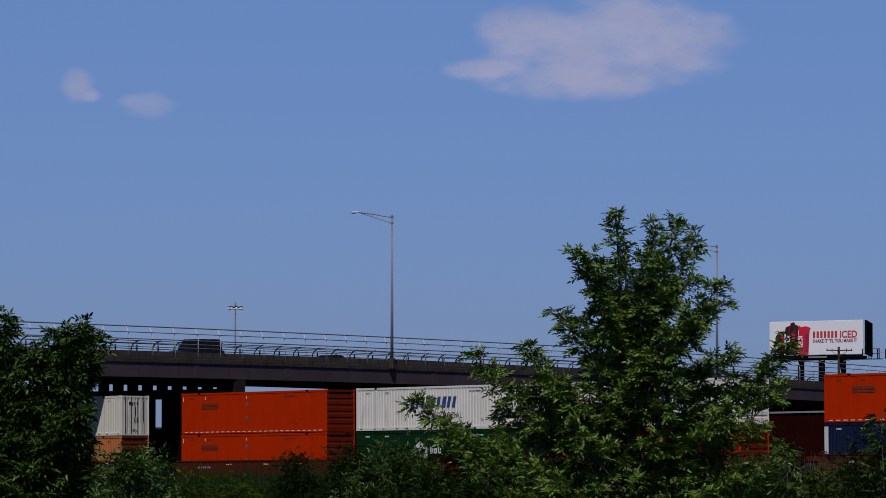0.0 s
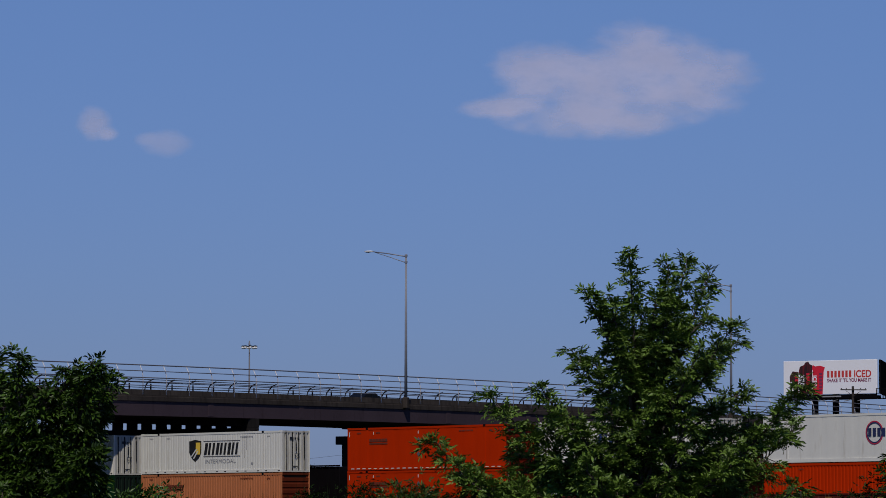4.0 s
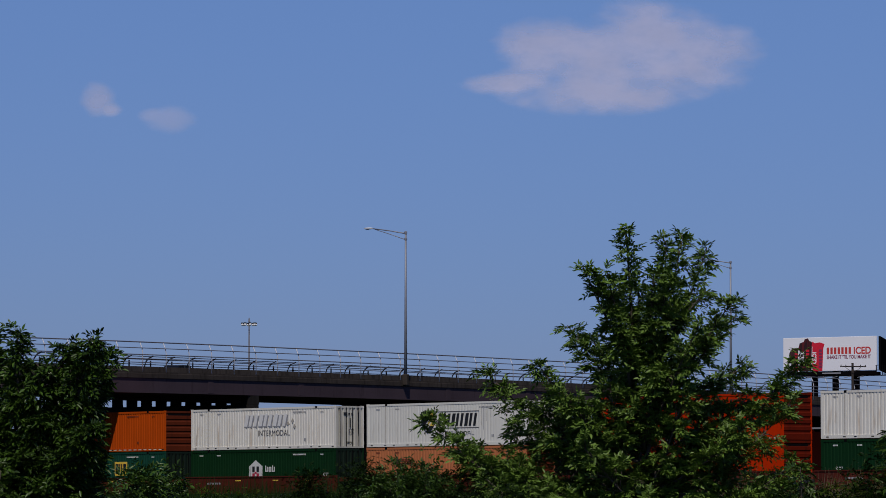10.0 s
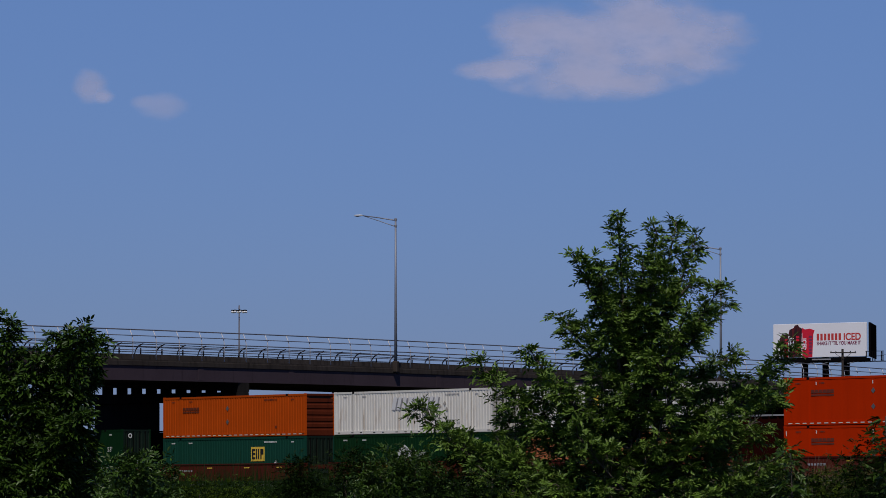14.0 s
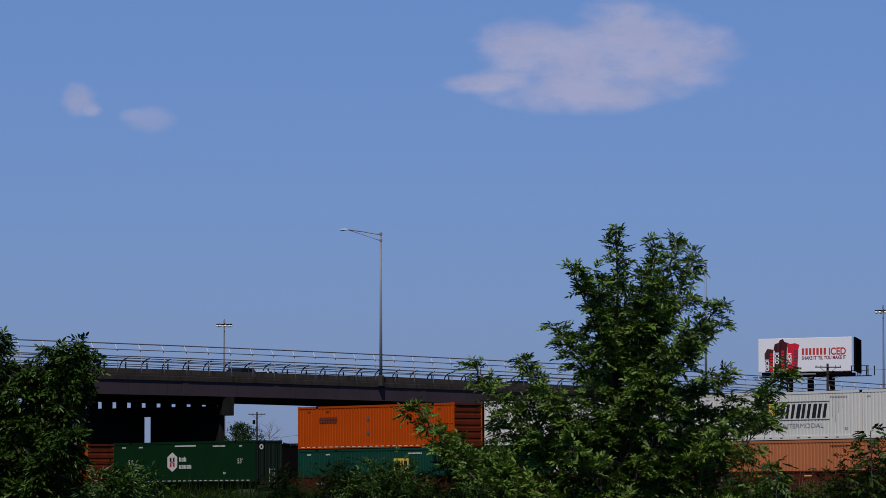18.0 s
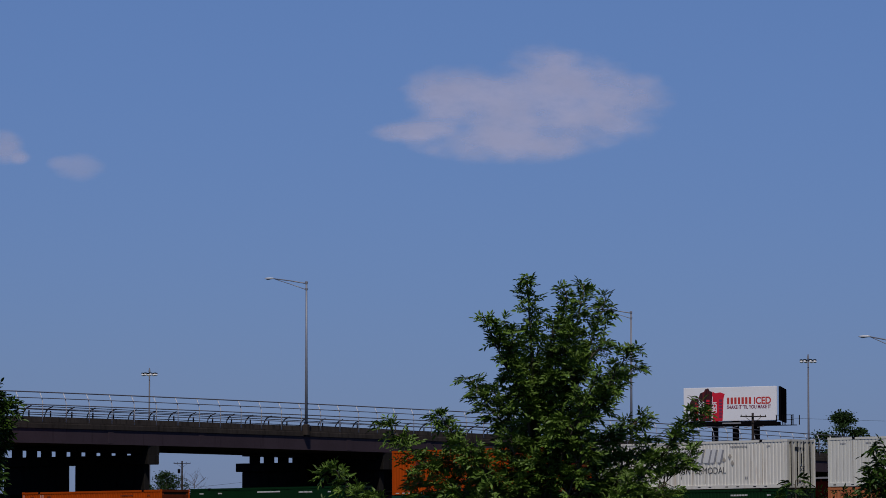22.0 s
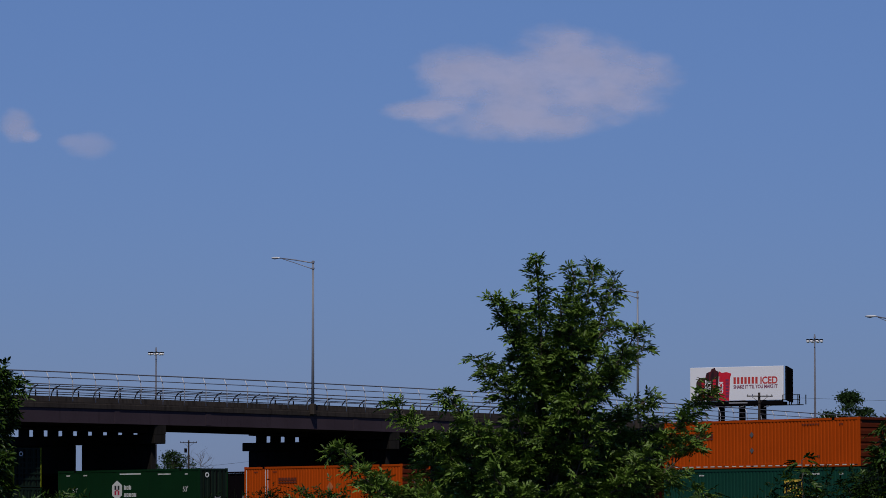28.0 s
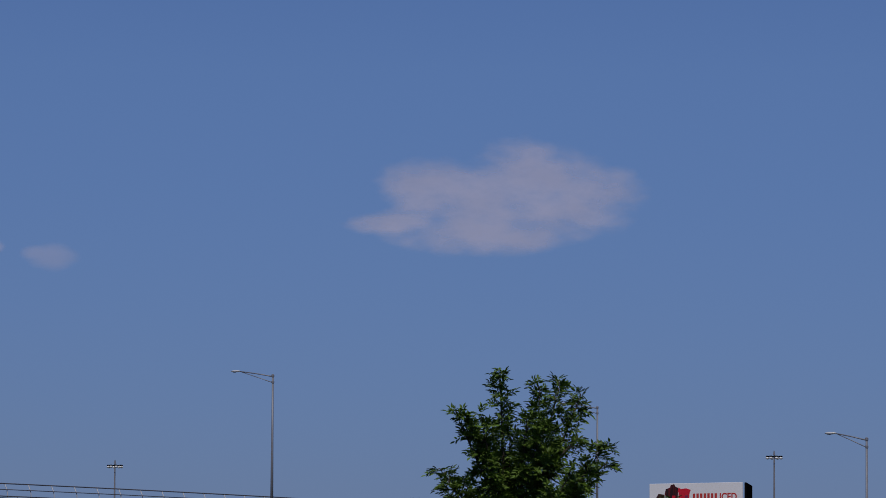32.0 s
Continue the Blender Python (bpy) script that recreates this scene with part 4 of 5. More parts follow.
    for u, lab in ((-110.9, "dark green container with a white hexagon logo on a spine car"), (-151.35, "dark green container with a white hexagon logo on a spine car")):
        c = container(u, SINGLE, "green_box", "door_dark", lab, True)
        hex_logo(c, 6.9, 1.45); small_print(c, "mark_white"); dashes(c)
        for x in (1.7, 14.3):
            words("53'", 0.5, M["mark_white"], c, pose(x, 0.012, 1.3, 90, 0, 0))
        part("emblem", ring_plate(0.6, 2.45, 0.10, 0.18), M["mark_white"], c, at=pose(CL + 0.02, 0.1, 0, 0, 0, 90))
        bar(c, 7.2, 9.6, 2.55, 2.64, "mark_white")
    c = container(-130.3, SINGLE, "orange_box", "shaded_end_brown", "orange ribbed container riding low on a spine car")
    boxed_name(c, "mark_brown", 3.6); small_print(c, "mark_brown")
    part("placard", plate([(8.6, 1.45), (8.95, 1.1), (9.3, 1.45), (8.95, 1.8)], 0.002, 0.016), M["faded_box"], c)
    for x in (0.17, 2.2, 2.45):
        bar(c, x, x + 0.06, 0.25, 2.7, "mark_white")
    c = container(-172.9, HIGH + 0.40, "olive_box", "door_dark", "olive yellow-green ribbed container riding behind the green one")
    small_print(c, "mark_white")
    words("53'", 0.5, M["mark_white"], c, pose(14.6, 0.012, 1.3, 90, 0, 0))
    part("emblem", ring_plate(0.6, 2.45, 0.10, 0.18), M["mark_white"], c, at=pose(CL + 0.02, 0.1, 0, 0, 0, 90))
    for z in (0.55, 0.95, 1.35, 1.75, 2.15):
        part("end_rib", boxes((CL + 0.004, CL + 0.05, 0.12, CW - 0.12, z, z + 0.10)), M["door_dark"], c)
    c = container(-172.9, LOW + 0.40, "green_box", "door_dark", "dark green container in a well car under an olive one")
    # rail cars
    for k, u in enumerate((35.3, 12.0, -8.5, -27.85, -51.2, -70.7, -89.9, -172.9)):
        car = thing("well_car", "oxide red double-stack well car with steel wheels", "rail car", group="rail cars")
        for y0, y1 in ((-0.22, -0.06), (CW + 0.06, CW + 0.22)):
            part("side_sill", boxes((-0.3, CL + 0.3, y0, y1, 0.15, 1.28)), M["car_red"], car)
            part("sill_flange", boxes((-0.3, CL + 0.3, y0 - 0.05, y1 + 0.03, 1.285, 1.36)), M["car_red"], car)
        part("well_floor", boxes((-0.2, CL + 0.2, -0.05, CW + 0.05, 0.12, 0.2)), M["car_red"], car)
        for x0, x1 in ((-1.6, -0.32), (CL + 0.32, CL + 1.6)):
            part("end_platform", boxes((x0, x1, 0.1, CW - 0.1, 0.95, 1.22)), M["car_red"], car)
            xm = (x0 + x1) / 2
            truck = part("truck", boxes((xm - 1.15, xm + 1.15, 0.25, 0.40, 0.36, 0.62), (xm - 1.15, xm + 1.15, CW - 0.40, CW - 0.25, 0.36, 0.62), (xm - 0.2, xm + 0.2, 0.4, CW - 0.4, 0.4, 0.7)), M["dark_steel"], car)
            for wx in (-0.89, 0.89):
                for wy in (0.52, 1.97):
                    part("wheel", tube(bmesh.new(), [(xm + wx, wy, 0.42), (xm + wx, wy + 0.1, 0.42)], 0.42, 18), M["rail"], truck)
        for j in range(6):
            bar(car, 2.2 + j * 0.26, 2.38 + j * 0.26, 0.80, 0.93, "mark_grey", 0, "marking", 0.234)
        for x in (5.4, 9.6, 13.2):
            bar(car, x, x + 0.6, 1.02, 1.10, "mark_yellow", 0, "marking", 0.234)
        TRAIN.append((car, u, 6.17))
    for u in (-110.9, -130.3, -151.35):
        car = thing("spine_car", "dark steel spine car carrying one container", "rail car", group="rail cars")
        part("centre_sill", boxes((-1.6, CL + 1.6, CW / 2 - 0.3, CW / 2 + 0.3, 0.55, 1.06)), M["dark_steel"], car)
        for x in (0.3, 5.5, 10.7, CL - 0.6):
            part("cross_arm", boxes((x, x + 0.3, 0.0, CW, 0.86, 1.10)), M["dark_steel"], car)
        for xm in (-0.95, CL + 0.95):
            part("end_platform", boxes((xm - 0.5, xm + 0.5, 0.2, CW - 0.2, 0.9, 1.05)), M["car_red"], car)
            truck = part("truck", boxes((xm - 1.15, xm + 1.15, 0.25, 0.40, 0.36, 0.62), (xm - 1.15, xm + 1.15, CW - 0.40, CW - 0.25, 0.36, 0.62), (xm - 0.2, xm + 0.2, 0.4, CW - 0.4, 0.4, 0.54)), M["dark_steel"], car)
            for wx in (-0.89, 0.89):
                for wy in (0.52, 1.97):
                    part("wheel", tube(bmesh.new(), [(xm + wx, wy, 0.42), (xm + wx, wy + 0.1, 0.42)], 0.42, 18), M["rail"], truck)
            part("ladder", boxes((xm + 0.45, xm + 0.5, 0.25, 0.3, 1.05, 2.0), (xm + 0.45, xm + 0.5, 0.7, 0.75, 1.05, 2.0), (xm + 0.46, xm + 0.49, 0.3, 0.7, 1.9, 1.94), (xm + 0.46, xm + 0.49, 0.3, 0.7, 1.5, 1.54)), M["mark_grey"], car)
        TRAIN.append((car, u, 6.17))


build_train()


def build_parked_car(a, high=4.3):
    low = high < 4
    # low cars get the blacker colour, as if deep in the bridge's shade
    paint = M["freight_deep_shade" if low else "freight_red_shade"]
    car = thing("freight_car", "low freight car, coloured black for shade, parked on a rear track" if low else "rust-red freight car, darkened for shade, parked on a rear track", "rail car", on_track(a, 10.5, 0.25), group="parked freight cars")
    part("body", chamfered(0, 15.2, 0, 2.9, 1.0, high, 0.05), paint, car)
    for k in range(20):
        part("rib", boxes((0.2 + k * 0.77, 0.3 + k * 0.77, -0.09, 0.0, 1.02, high - 0.02)), paint, car)
    part("top_edge", boxes((-0.02, 15.22, -0.1, 0.06, high + 0.01, high + 0.12)), paint if low else M["mark_grey"], car, "" if low else "pale grey top edge")
    part("sill", boxes((-0.2, 15.4, 0.3, 2.6, 0.7, 0.99)), M["dark_steel"], car)
    for xm in (2.0, 13.2):
        truck = part("truck", boxes((xm - 1.15, xm + 1.15, 0.35, 0.5, 0.36, 0.68), (xm - 1.15, xm + 1.15, 2.4, 2.55, 0.36, 0.68)), M["dark_steel"], car)
        for wx in (-0.89, 0.89):
            for wy in (0.62, 2.12):
                part("wheel", tube(bmesh.new(), [(xm + wx, wy, 0.42), (xm + wx, wy + 0.1, 0.42)], 0.42, 18), M["rail"], truck)


for a in (11.6, 28.6, 45.6):
    build_parked_car(a)
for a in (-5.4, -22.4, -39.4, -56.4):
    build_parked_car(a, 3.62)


# ---------------- traffic on the overpass ----------------
TRAFFIC = []        # vehicle, lane, seconds and place when seen, speed


def vehicle(kind, paint, lane, t_seen, b_seen, speed, label):
    ob = thing("car", label, "car", group="cars on the overpass")
    if kind == "suv":
        ln, wd, outline = 5.2, 1.95, [(-2.6, 0.35), (2.6, 0.35), (2.65, 0.90), (1.35, 1.08), (-2.55, 1.08), (-2.6, 0.8)]
        cab = [(1.35, 1.085), (0.55, 1.86), (-2.2, 1.90), (-2.52, 1.085)]
        roof = [(0.52, 1.87), (-2.15, 1.91), (-2.1, 1.96), (0.45, 1.92)]
    else:
        ln, wd, outline = 4.7, 1.82, [(-2.35, 0.30), (2.35, 0.30), (2.38, 0.72), (1.1, 0.92), (-1.7, 0.95), (-2.35, 0.88)]
        cab = [(1.0, 0.955), (0.15, 1.38), (-1.1, 1.40), (-1.95, 0.955)]
        roof = [(0.15, 1.385), (-1.1, 1.405), (-1.05, 1.44), (0.1, 1.43)]
    if kind == "hatch":
        outline, cab, roof = ([(px * 1.05, pz * 1.16) for px, pz in q] for q in (outline, cab, roof))
    for name, pts, inset, mt in (("body", outline, 0.0, paint), ("cabin", cab, 0.14, "glass"), ("roof", roof, 0.16, paint)):
        bm = plate(pts, -wd / 2 + inset, wd / 2 - inset)
        bmesh.ops.bevel(bm, geom=[e for e in bm.edges if abs(e.verts[0].co.y - e.verts[1].co.y) < 0.01], offset=0.012 if name == "roof" else 0.05, segments=2, affect="EDGES")
        part(name, bm, M[mt], ob, "dark tinted windows" if name == "cabin" else "")
    zb, zt = cab[0][1] - 0.02, roof[1][1] - 0.02
    for x in (-0.40, -1.55 if kind == "suv" else -1.15):
        for y in (-wd / 2 + 0.125, wd / 2 - 0.175):
            part("pillar", boxes((x - 0.07, x + 0.07, y, y + 0.05, zb, zt)), M[paint], ob)
    for x in (-ln * 0.30, ln * 0.30):
        for y in (-wd / 2 - 0.01, wd / 2 - 0.21):
            w = part("wheel", tube(bmesh.new(), [(x, y, 0.33), (x, y + 0.22, 0.33)], 0.33, 16), M["tyre"], ob)
            part("rim", tube(bmesh.new(), [(x, y - 0.005, 0.33), (x, y + 0.225, 0.33)], 0.19, 12), M["steel"], w)
    for y in (-wd / 2 + 0.15, wd / 2 - 0.45):
        part("headlight", boxes((ln / 2 - 0.12, ln / 2 + 0.06, y, y + 0.3, 0.62, 0.74)), M["lens"], ob, "clear headlight")
        part("tail_light", boxes((-ln / 2 - 0.03, -ln / 2 + 0.1, y, y + 0.3, 0.68, 0.8)), M["mark_red"], ob, "red tail light")
    TRAFFIC.append((ob, lane, t_seen, b_seen, speed, 0.0 if kind == "suv" else 0.0 if lane > 9 else -0.18))


vehicle("suv", "auto_black", 3.2, 0.0, 8.4, 13.8, "black sport utility vehicle driving on the overpass")
vehicle("sedan", "auto_grey", 6.6, 0.3, 23.0, 15.0, "dark grey sedan driving on the overpass")
vehicle("sedan", "auto_black", 11.0, 3.0, 18.8, -14.0, "black sedan driving on the overpass")
vehicle("sedan", "auto_grey", 11.0, 6.0, 31.6, -18.0, "dark grey sedan driving on the overpass")
vehicle("sedan", "auto_black", 3.2, 6.0, 0.0, 15.0, "black sedan driving on the overpass")
vehicle("sedan", "auto_grey", 6.6, 9.9, 5.3, 16.5, "dark grey sedan driving on the overpass")
vehicle("sedan", "auto_black", 11.0, 16.0, 24.0, -19.0, "black sedan driving on the overpass")
vehicle("sedan", "auto_white", 11.0, 17.1, 3.6, -19.0, "white sedan driving on the overpass's far lane")
vehicle("sedan", "auto_grey", 3.2, 17.3, 27.5, 16.9, "dark grey sedan driving on the overpass")
vehicle("sedan", "auto_grey", 11.0, 23.9, 24.0, -22.0, "dark grey sedan driving on the overpass")
vehicle("hatch", "auto_black", 11.0, 29.3, 13.1, -21.0, "black hatchback driving on the overpass")


# ---------------- plants ----------------
rng = np.random.default_rng(7)


def unit(v):
    return v / np.maximum(np.linalg.norm(v, axis=-1, keepdims=True), 1e-9)


def leaf_blades(base, way, length, width, up_bias=0.6, face=None):
    """Folded leaf blades: six points and four triangles each. face: the way their upper sides look."""
    n = len(base)
    way = unit(way)
    nrm = rng.normal(size=(n, 3)) * (1 - up_bias) + np.array([0, 0, 1.0]) * up_bias if face is None else face
    side = unit(np.cross(way, nrm))
    nrm = np.cross(side, way)
    ln, wd = length[:, None], width[:, None]
    a, b = base + way * ln * 0.28, base + way * ln * 0.62
    lift = nrm * wd * 0.16
    v = np.stack([base, a + side * wd * 0.46 + lift, b + side * wd * 0.40 + lift, base + way * ln - nrm * ln * 0.10, b - side * wd * 0.40 + lift, a - side * wd * 0.46 + lift], 1).reshape(-1, 3)
    k = np.arange(n)[:, None] * 6
    t = np.concatenate([k + [0, 1, 2], k + [0, 2, 3], k + [0, 3, 4], k + [0, 4, 5]], 1).reshape(-1, 3)
    return v, t


def join(chunks):
    vs, ts, o = [], [], 0
    for v, t in chunks:
        vs.append(v)
        ts.append(t + o)
        o += len(v)
    return np.concatenate(vs), np.concatenate(ts)


def compound_leaves(tips, ways, size=1.0, pairs=3):
    """Ash leaves: a stalk with pairs of leaflets and one at its end, all facing much the same way."""
    n = len(tips)
    ways = unit(ways)
    face = unit(np.array([0, 0, 0.85]) + 0.42 * rng.normal(size=(n, 3)))
    side = unit(np.cross(ways, face))
    rachis = size * rng.uniform(0.10, 0.17, n)[:, None]
    base, way, ln, up = [], [], [], []
    for p in range(pairs + 1):
        s = (0.30 + 0.70 * p / pairs)
        c = tips + ways * rachis * s - np.array([0, 0, 0.30]) * rachis * s * s
        for sg in (0,) if p == pairs else (-1, 1):
            base.append(c)
            way.append(ways * (1.0 if sg == 0 else 0.70) + sg * side * 0.75 + 0.12 * rng.normal(size=(n, 3)) + [0, 0, -0.22])
            ln.append(size * (rng.uniform(0.066, 0.094, n) if sg == 0 else rng.uniform(0.054, 0.084, n)))
            up.append(face + 0.16 * rng.normal(size=(n, 3)) + sg * side * 0.15)
    ln = np.concatenate(ln)
    return leaf_blades(np.concatenate(base), np.concatenate(way), ln, ln * rng.uniform(0.32, 0.43, len(ln)), 0.4, np.concatenate(up))


BRANCHES = []        # limb, its foot on the tree, how far it gives in the wind, its own rhythm


def tree(name, x, y, limbs, label, leafy=1.0, leaf="ash_leaf", size=1.0, deep=0.8, stem=0.06, droop=0.0, full=15):
    """Limbs: start (x, height), end (x, height) and reach of the twigs, from the foot of the trunk. Leaves gather in sprays at the twigs' ends."""
    ob = thing(name, label, "tree", pose(x, y, 0))
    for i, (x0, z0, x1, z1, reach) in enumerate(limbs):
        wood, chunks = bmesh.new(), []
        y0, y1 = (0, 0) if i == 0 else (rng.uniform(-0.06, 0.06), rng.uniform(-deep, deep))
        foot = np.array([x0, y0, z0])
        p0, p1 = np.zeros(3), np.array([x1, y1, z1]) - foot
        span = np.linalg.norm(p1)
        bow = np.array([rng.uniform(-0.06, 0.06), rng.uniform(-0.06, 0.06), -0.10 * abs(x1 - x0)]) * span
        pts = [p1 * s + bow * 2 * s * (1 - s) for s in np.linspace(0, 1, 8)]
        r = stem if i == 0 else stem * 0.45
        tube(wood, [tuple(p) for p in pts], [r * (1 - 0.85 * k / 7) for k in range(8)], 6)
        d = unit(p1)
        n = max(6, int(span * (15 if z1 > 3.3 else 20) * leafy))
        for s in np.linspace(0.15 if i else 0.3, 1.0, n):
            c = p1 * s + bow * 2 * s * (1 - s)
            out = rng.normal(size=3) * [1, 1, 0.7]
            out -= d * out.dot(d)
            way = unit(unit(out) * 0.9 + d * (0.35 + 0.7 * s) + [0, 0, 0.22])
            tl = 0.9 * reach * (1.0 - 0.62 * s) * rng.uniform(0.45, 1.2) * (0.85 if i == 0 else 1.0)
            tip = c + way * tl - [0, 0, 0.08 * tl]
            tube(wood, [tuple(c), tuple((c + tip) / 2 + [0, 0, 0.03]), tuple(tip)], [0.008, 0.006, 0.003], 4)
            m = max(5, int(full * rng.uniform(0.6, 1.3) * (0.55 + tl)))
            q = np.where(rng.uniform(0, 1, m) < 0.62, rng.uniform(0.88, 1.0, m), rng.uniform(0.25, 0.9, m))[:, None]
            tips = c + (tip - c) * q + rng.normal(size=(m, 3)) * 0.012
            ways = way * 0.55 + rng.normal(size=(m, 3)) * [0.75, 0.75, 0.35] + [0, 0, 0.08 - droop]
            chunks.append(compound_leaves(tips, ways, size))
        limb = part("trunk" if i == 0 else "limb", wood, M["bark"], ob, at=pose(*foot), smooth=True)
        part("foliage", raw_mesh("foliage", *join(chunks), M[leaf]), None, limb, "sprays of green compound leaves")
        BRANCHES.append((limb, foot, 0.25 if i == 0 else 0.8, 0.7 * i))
    return ob


def bush(x, y, wide, tall, count, leaf, label, leaf_len=0.056, base=0.0, stems=9, category="bush", rounded=False):
    """A shrub: stems that fan out from the ground, and leaves gathered in uneven clumps."""
    ob = thing("bush", label, category, pose(x, y, base), group="wayside shrubs")
    wood = bmesh.new()
    count = int(count * 1.45)
    clumps = max(10, int(count / 110))
    a = rng.uniform(0, math.tau, clumps)
    h = rng.uniform(0.12, 1.0, clumps) ** 0.8
    r = np.sqrt(rng.uniform(0.05, 1.0, clumps)) * np.sqrt(np.clip(1.06 - h ** 2.2, 0.02, 1))
    cen = np.stack([np.cos(a) * r * wide, np.sin(a) * r * wide * 0.8, h * tall * rng.uniform(0.82, 1.06, clumps)], 1)
    if rounded:                                      # an even dome of leaves
        d = unit(rng.normal(size=(clumps, 3)) * [1, 1, 0.9] + [0, 0, 0.35])
        d[:, 2] = np.abs(d[:, 2])
        cen = d * [wide, wide * 0.8, tall * 0.52] * rng.uniform(0.62, 0.92, clumps)[:, None] + [0, 0, tall * 0.42]
    for k in range(stems):
        c = cen[k % clumps]
        tube(wood, [(c[0] * 0.1, c[1] * 0.1, 0), tuple(c * [0.5, 0.5, 0.55]), tuple(c)], [0.02, 0.012, 0.005], 5)
    per = count // (clumps * 4)
    idx = np.repeat(np.arange(clumps), max(per, 3))
    rad = rng.uniform(0.10, 0.20, clumps)[idx][:, None] * (0.7 + 0.5 * wide)
    off = rng.normal(size=(len(idx), 3)) * [0.6, 0.6, 0.45]
    pos = cen[idx] + off * rad
    pos[:, 2] = np.maximum(pos[:, 2], 0.05)
    way = unit(off) * 0.8 + 0.5 * rng.normal(size=off.shape) + [0, 0, 0.25]
    part("stem", wood, M["bark"], ob)
    part("foliage", raw_mesh("foliage", *compound_leaves(pos, way, leaf_len / 0.075, 2), M[leaf]), None, ob)
    return ob


def px_x(x, y):
    return (x - 784) * y / 7459.0


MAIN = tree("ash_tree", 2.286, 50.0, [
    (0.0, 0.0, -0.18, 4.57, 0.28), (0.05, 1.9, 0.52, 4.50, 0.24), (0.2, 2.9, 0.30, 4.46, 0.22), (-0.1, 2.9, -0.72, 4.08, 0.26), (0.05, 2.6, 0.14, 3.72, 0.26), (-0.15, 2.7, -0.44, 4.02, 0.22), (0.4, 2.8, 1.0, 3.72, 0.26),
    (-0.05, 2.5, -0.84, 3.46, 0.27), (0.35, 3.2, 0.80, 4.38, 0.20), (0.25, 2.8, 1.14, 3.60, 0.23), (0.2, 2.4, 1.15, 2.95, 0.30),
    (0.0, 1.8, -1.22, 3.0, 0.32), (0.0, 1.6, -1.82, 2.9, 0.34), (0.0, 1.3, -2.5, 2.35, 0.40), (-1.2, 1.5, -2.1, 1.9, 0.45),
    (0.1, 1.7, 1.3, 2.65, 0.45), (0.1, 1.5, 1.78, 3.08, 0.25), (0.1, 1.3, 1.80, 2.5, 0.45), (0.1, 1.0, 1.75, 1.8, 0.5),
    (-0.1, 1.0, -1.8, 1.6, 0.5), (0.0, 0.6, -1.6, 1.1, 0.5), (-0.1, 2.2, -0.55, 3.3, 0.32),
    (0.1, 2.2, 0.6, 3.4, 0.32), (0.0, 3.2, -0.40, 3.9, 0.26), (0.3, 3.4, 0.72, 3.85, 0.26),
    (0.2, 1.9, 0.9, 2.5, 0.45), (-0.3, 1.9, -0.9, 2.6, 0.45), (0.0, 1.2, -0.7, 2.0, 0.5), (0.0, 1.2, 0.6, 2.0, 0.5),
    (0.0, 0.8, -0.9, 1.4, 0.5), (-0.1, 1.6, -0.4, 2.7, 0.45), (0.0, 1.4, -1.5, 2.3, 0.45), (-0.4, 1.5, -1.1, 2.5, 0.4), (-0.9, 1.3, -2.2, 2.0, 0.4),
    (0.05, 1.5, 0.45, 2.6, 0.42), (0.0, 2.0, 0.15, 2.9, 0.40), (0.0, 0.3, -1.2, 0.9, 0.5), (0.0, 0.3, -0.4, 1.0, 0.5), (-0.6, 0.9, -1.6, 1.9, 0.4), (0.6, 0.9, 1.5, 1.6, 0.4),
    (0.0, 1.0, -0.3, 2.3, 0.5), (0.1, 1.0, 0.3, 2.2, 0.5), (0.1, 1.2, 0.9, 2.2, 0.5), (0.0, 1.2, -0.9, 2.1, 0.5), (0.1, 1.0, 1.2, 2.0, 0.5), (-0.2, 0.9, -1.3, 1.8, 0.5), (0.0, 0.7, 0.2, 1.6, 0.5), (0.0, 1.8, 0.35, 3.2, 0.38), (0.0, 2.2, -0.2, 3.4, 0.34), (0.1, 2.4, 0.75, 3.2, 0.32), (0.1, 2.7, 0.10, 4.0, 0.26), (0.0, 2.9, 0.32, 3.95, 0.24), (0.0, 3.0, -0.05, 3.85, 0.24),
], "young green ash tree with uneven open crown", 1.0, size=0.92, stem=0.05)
LEFT = tree("ash_tree", -4.99, 50.0, [
    (0.0, 0.0, -0.15, 3.36, 0.36), (0.0, 1.0, 0.42, 3.18, 0.36), (0.1, 1.2, 0.74, 3.26, 0.28), (0.2, 1.2, 0.86, 3.14, 0.26), (0.1, 1.3, 0.70, 2.75, 0.38),
    (0.1, 1.1, 0.72, 2.25, 0.36), (0.0, 1.0, 0.62, 1.75, 0.42), (0.0, 1.0, -0.6, 3.3, 0.5), (0.0, 0.8, -1.1, 3.0, 0.55), (0.0, 0.7, -1.5, 2.5, 0.55),
    (0.0, 0.9, 0.2, 2.9, 0.5), (0.0, 0.9, 0.55, 2.6, 0.5), (0.0, 0.9, -0.4, 2.6, 0.55), (0.0, 0.9, 0.35, 2.1, 0.55), (0.0, 0.6, -0.8, 1.9, 0.6),
    (0.0, 0.5, 1.2, 1.3, 0.5), (0.0, 0.5, 0.6, 1.5, 0.55), (0.0, 0.5, -0.3, 1.6, 0.55), (0.0, 0.5, 0.1, 2.4, 0.55), (0.0, 0.4, 0.9, 0.9, 0.5), (0.0, 0.4, -0.9, 1.2, 0.6), (0.0, 0.5, 0.7, 1.9, 0.5), (0.0, 0.4, 0.3, 1.2, 0.55), (0.0, 0.4, -0.6, 1.5, 0.55), (0.0, 0.4, -1.4, 1.7, 0.55),
], "dense dark green young ash tree beside the railway", 1.1, "shade_leaf", 1.08, droop=0.45, full=17)
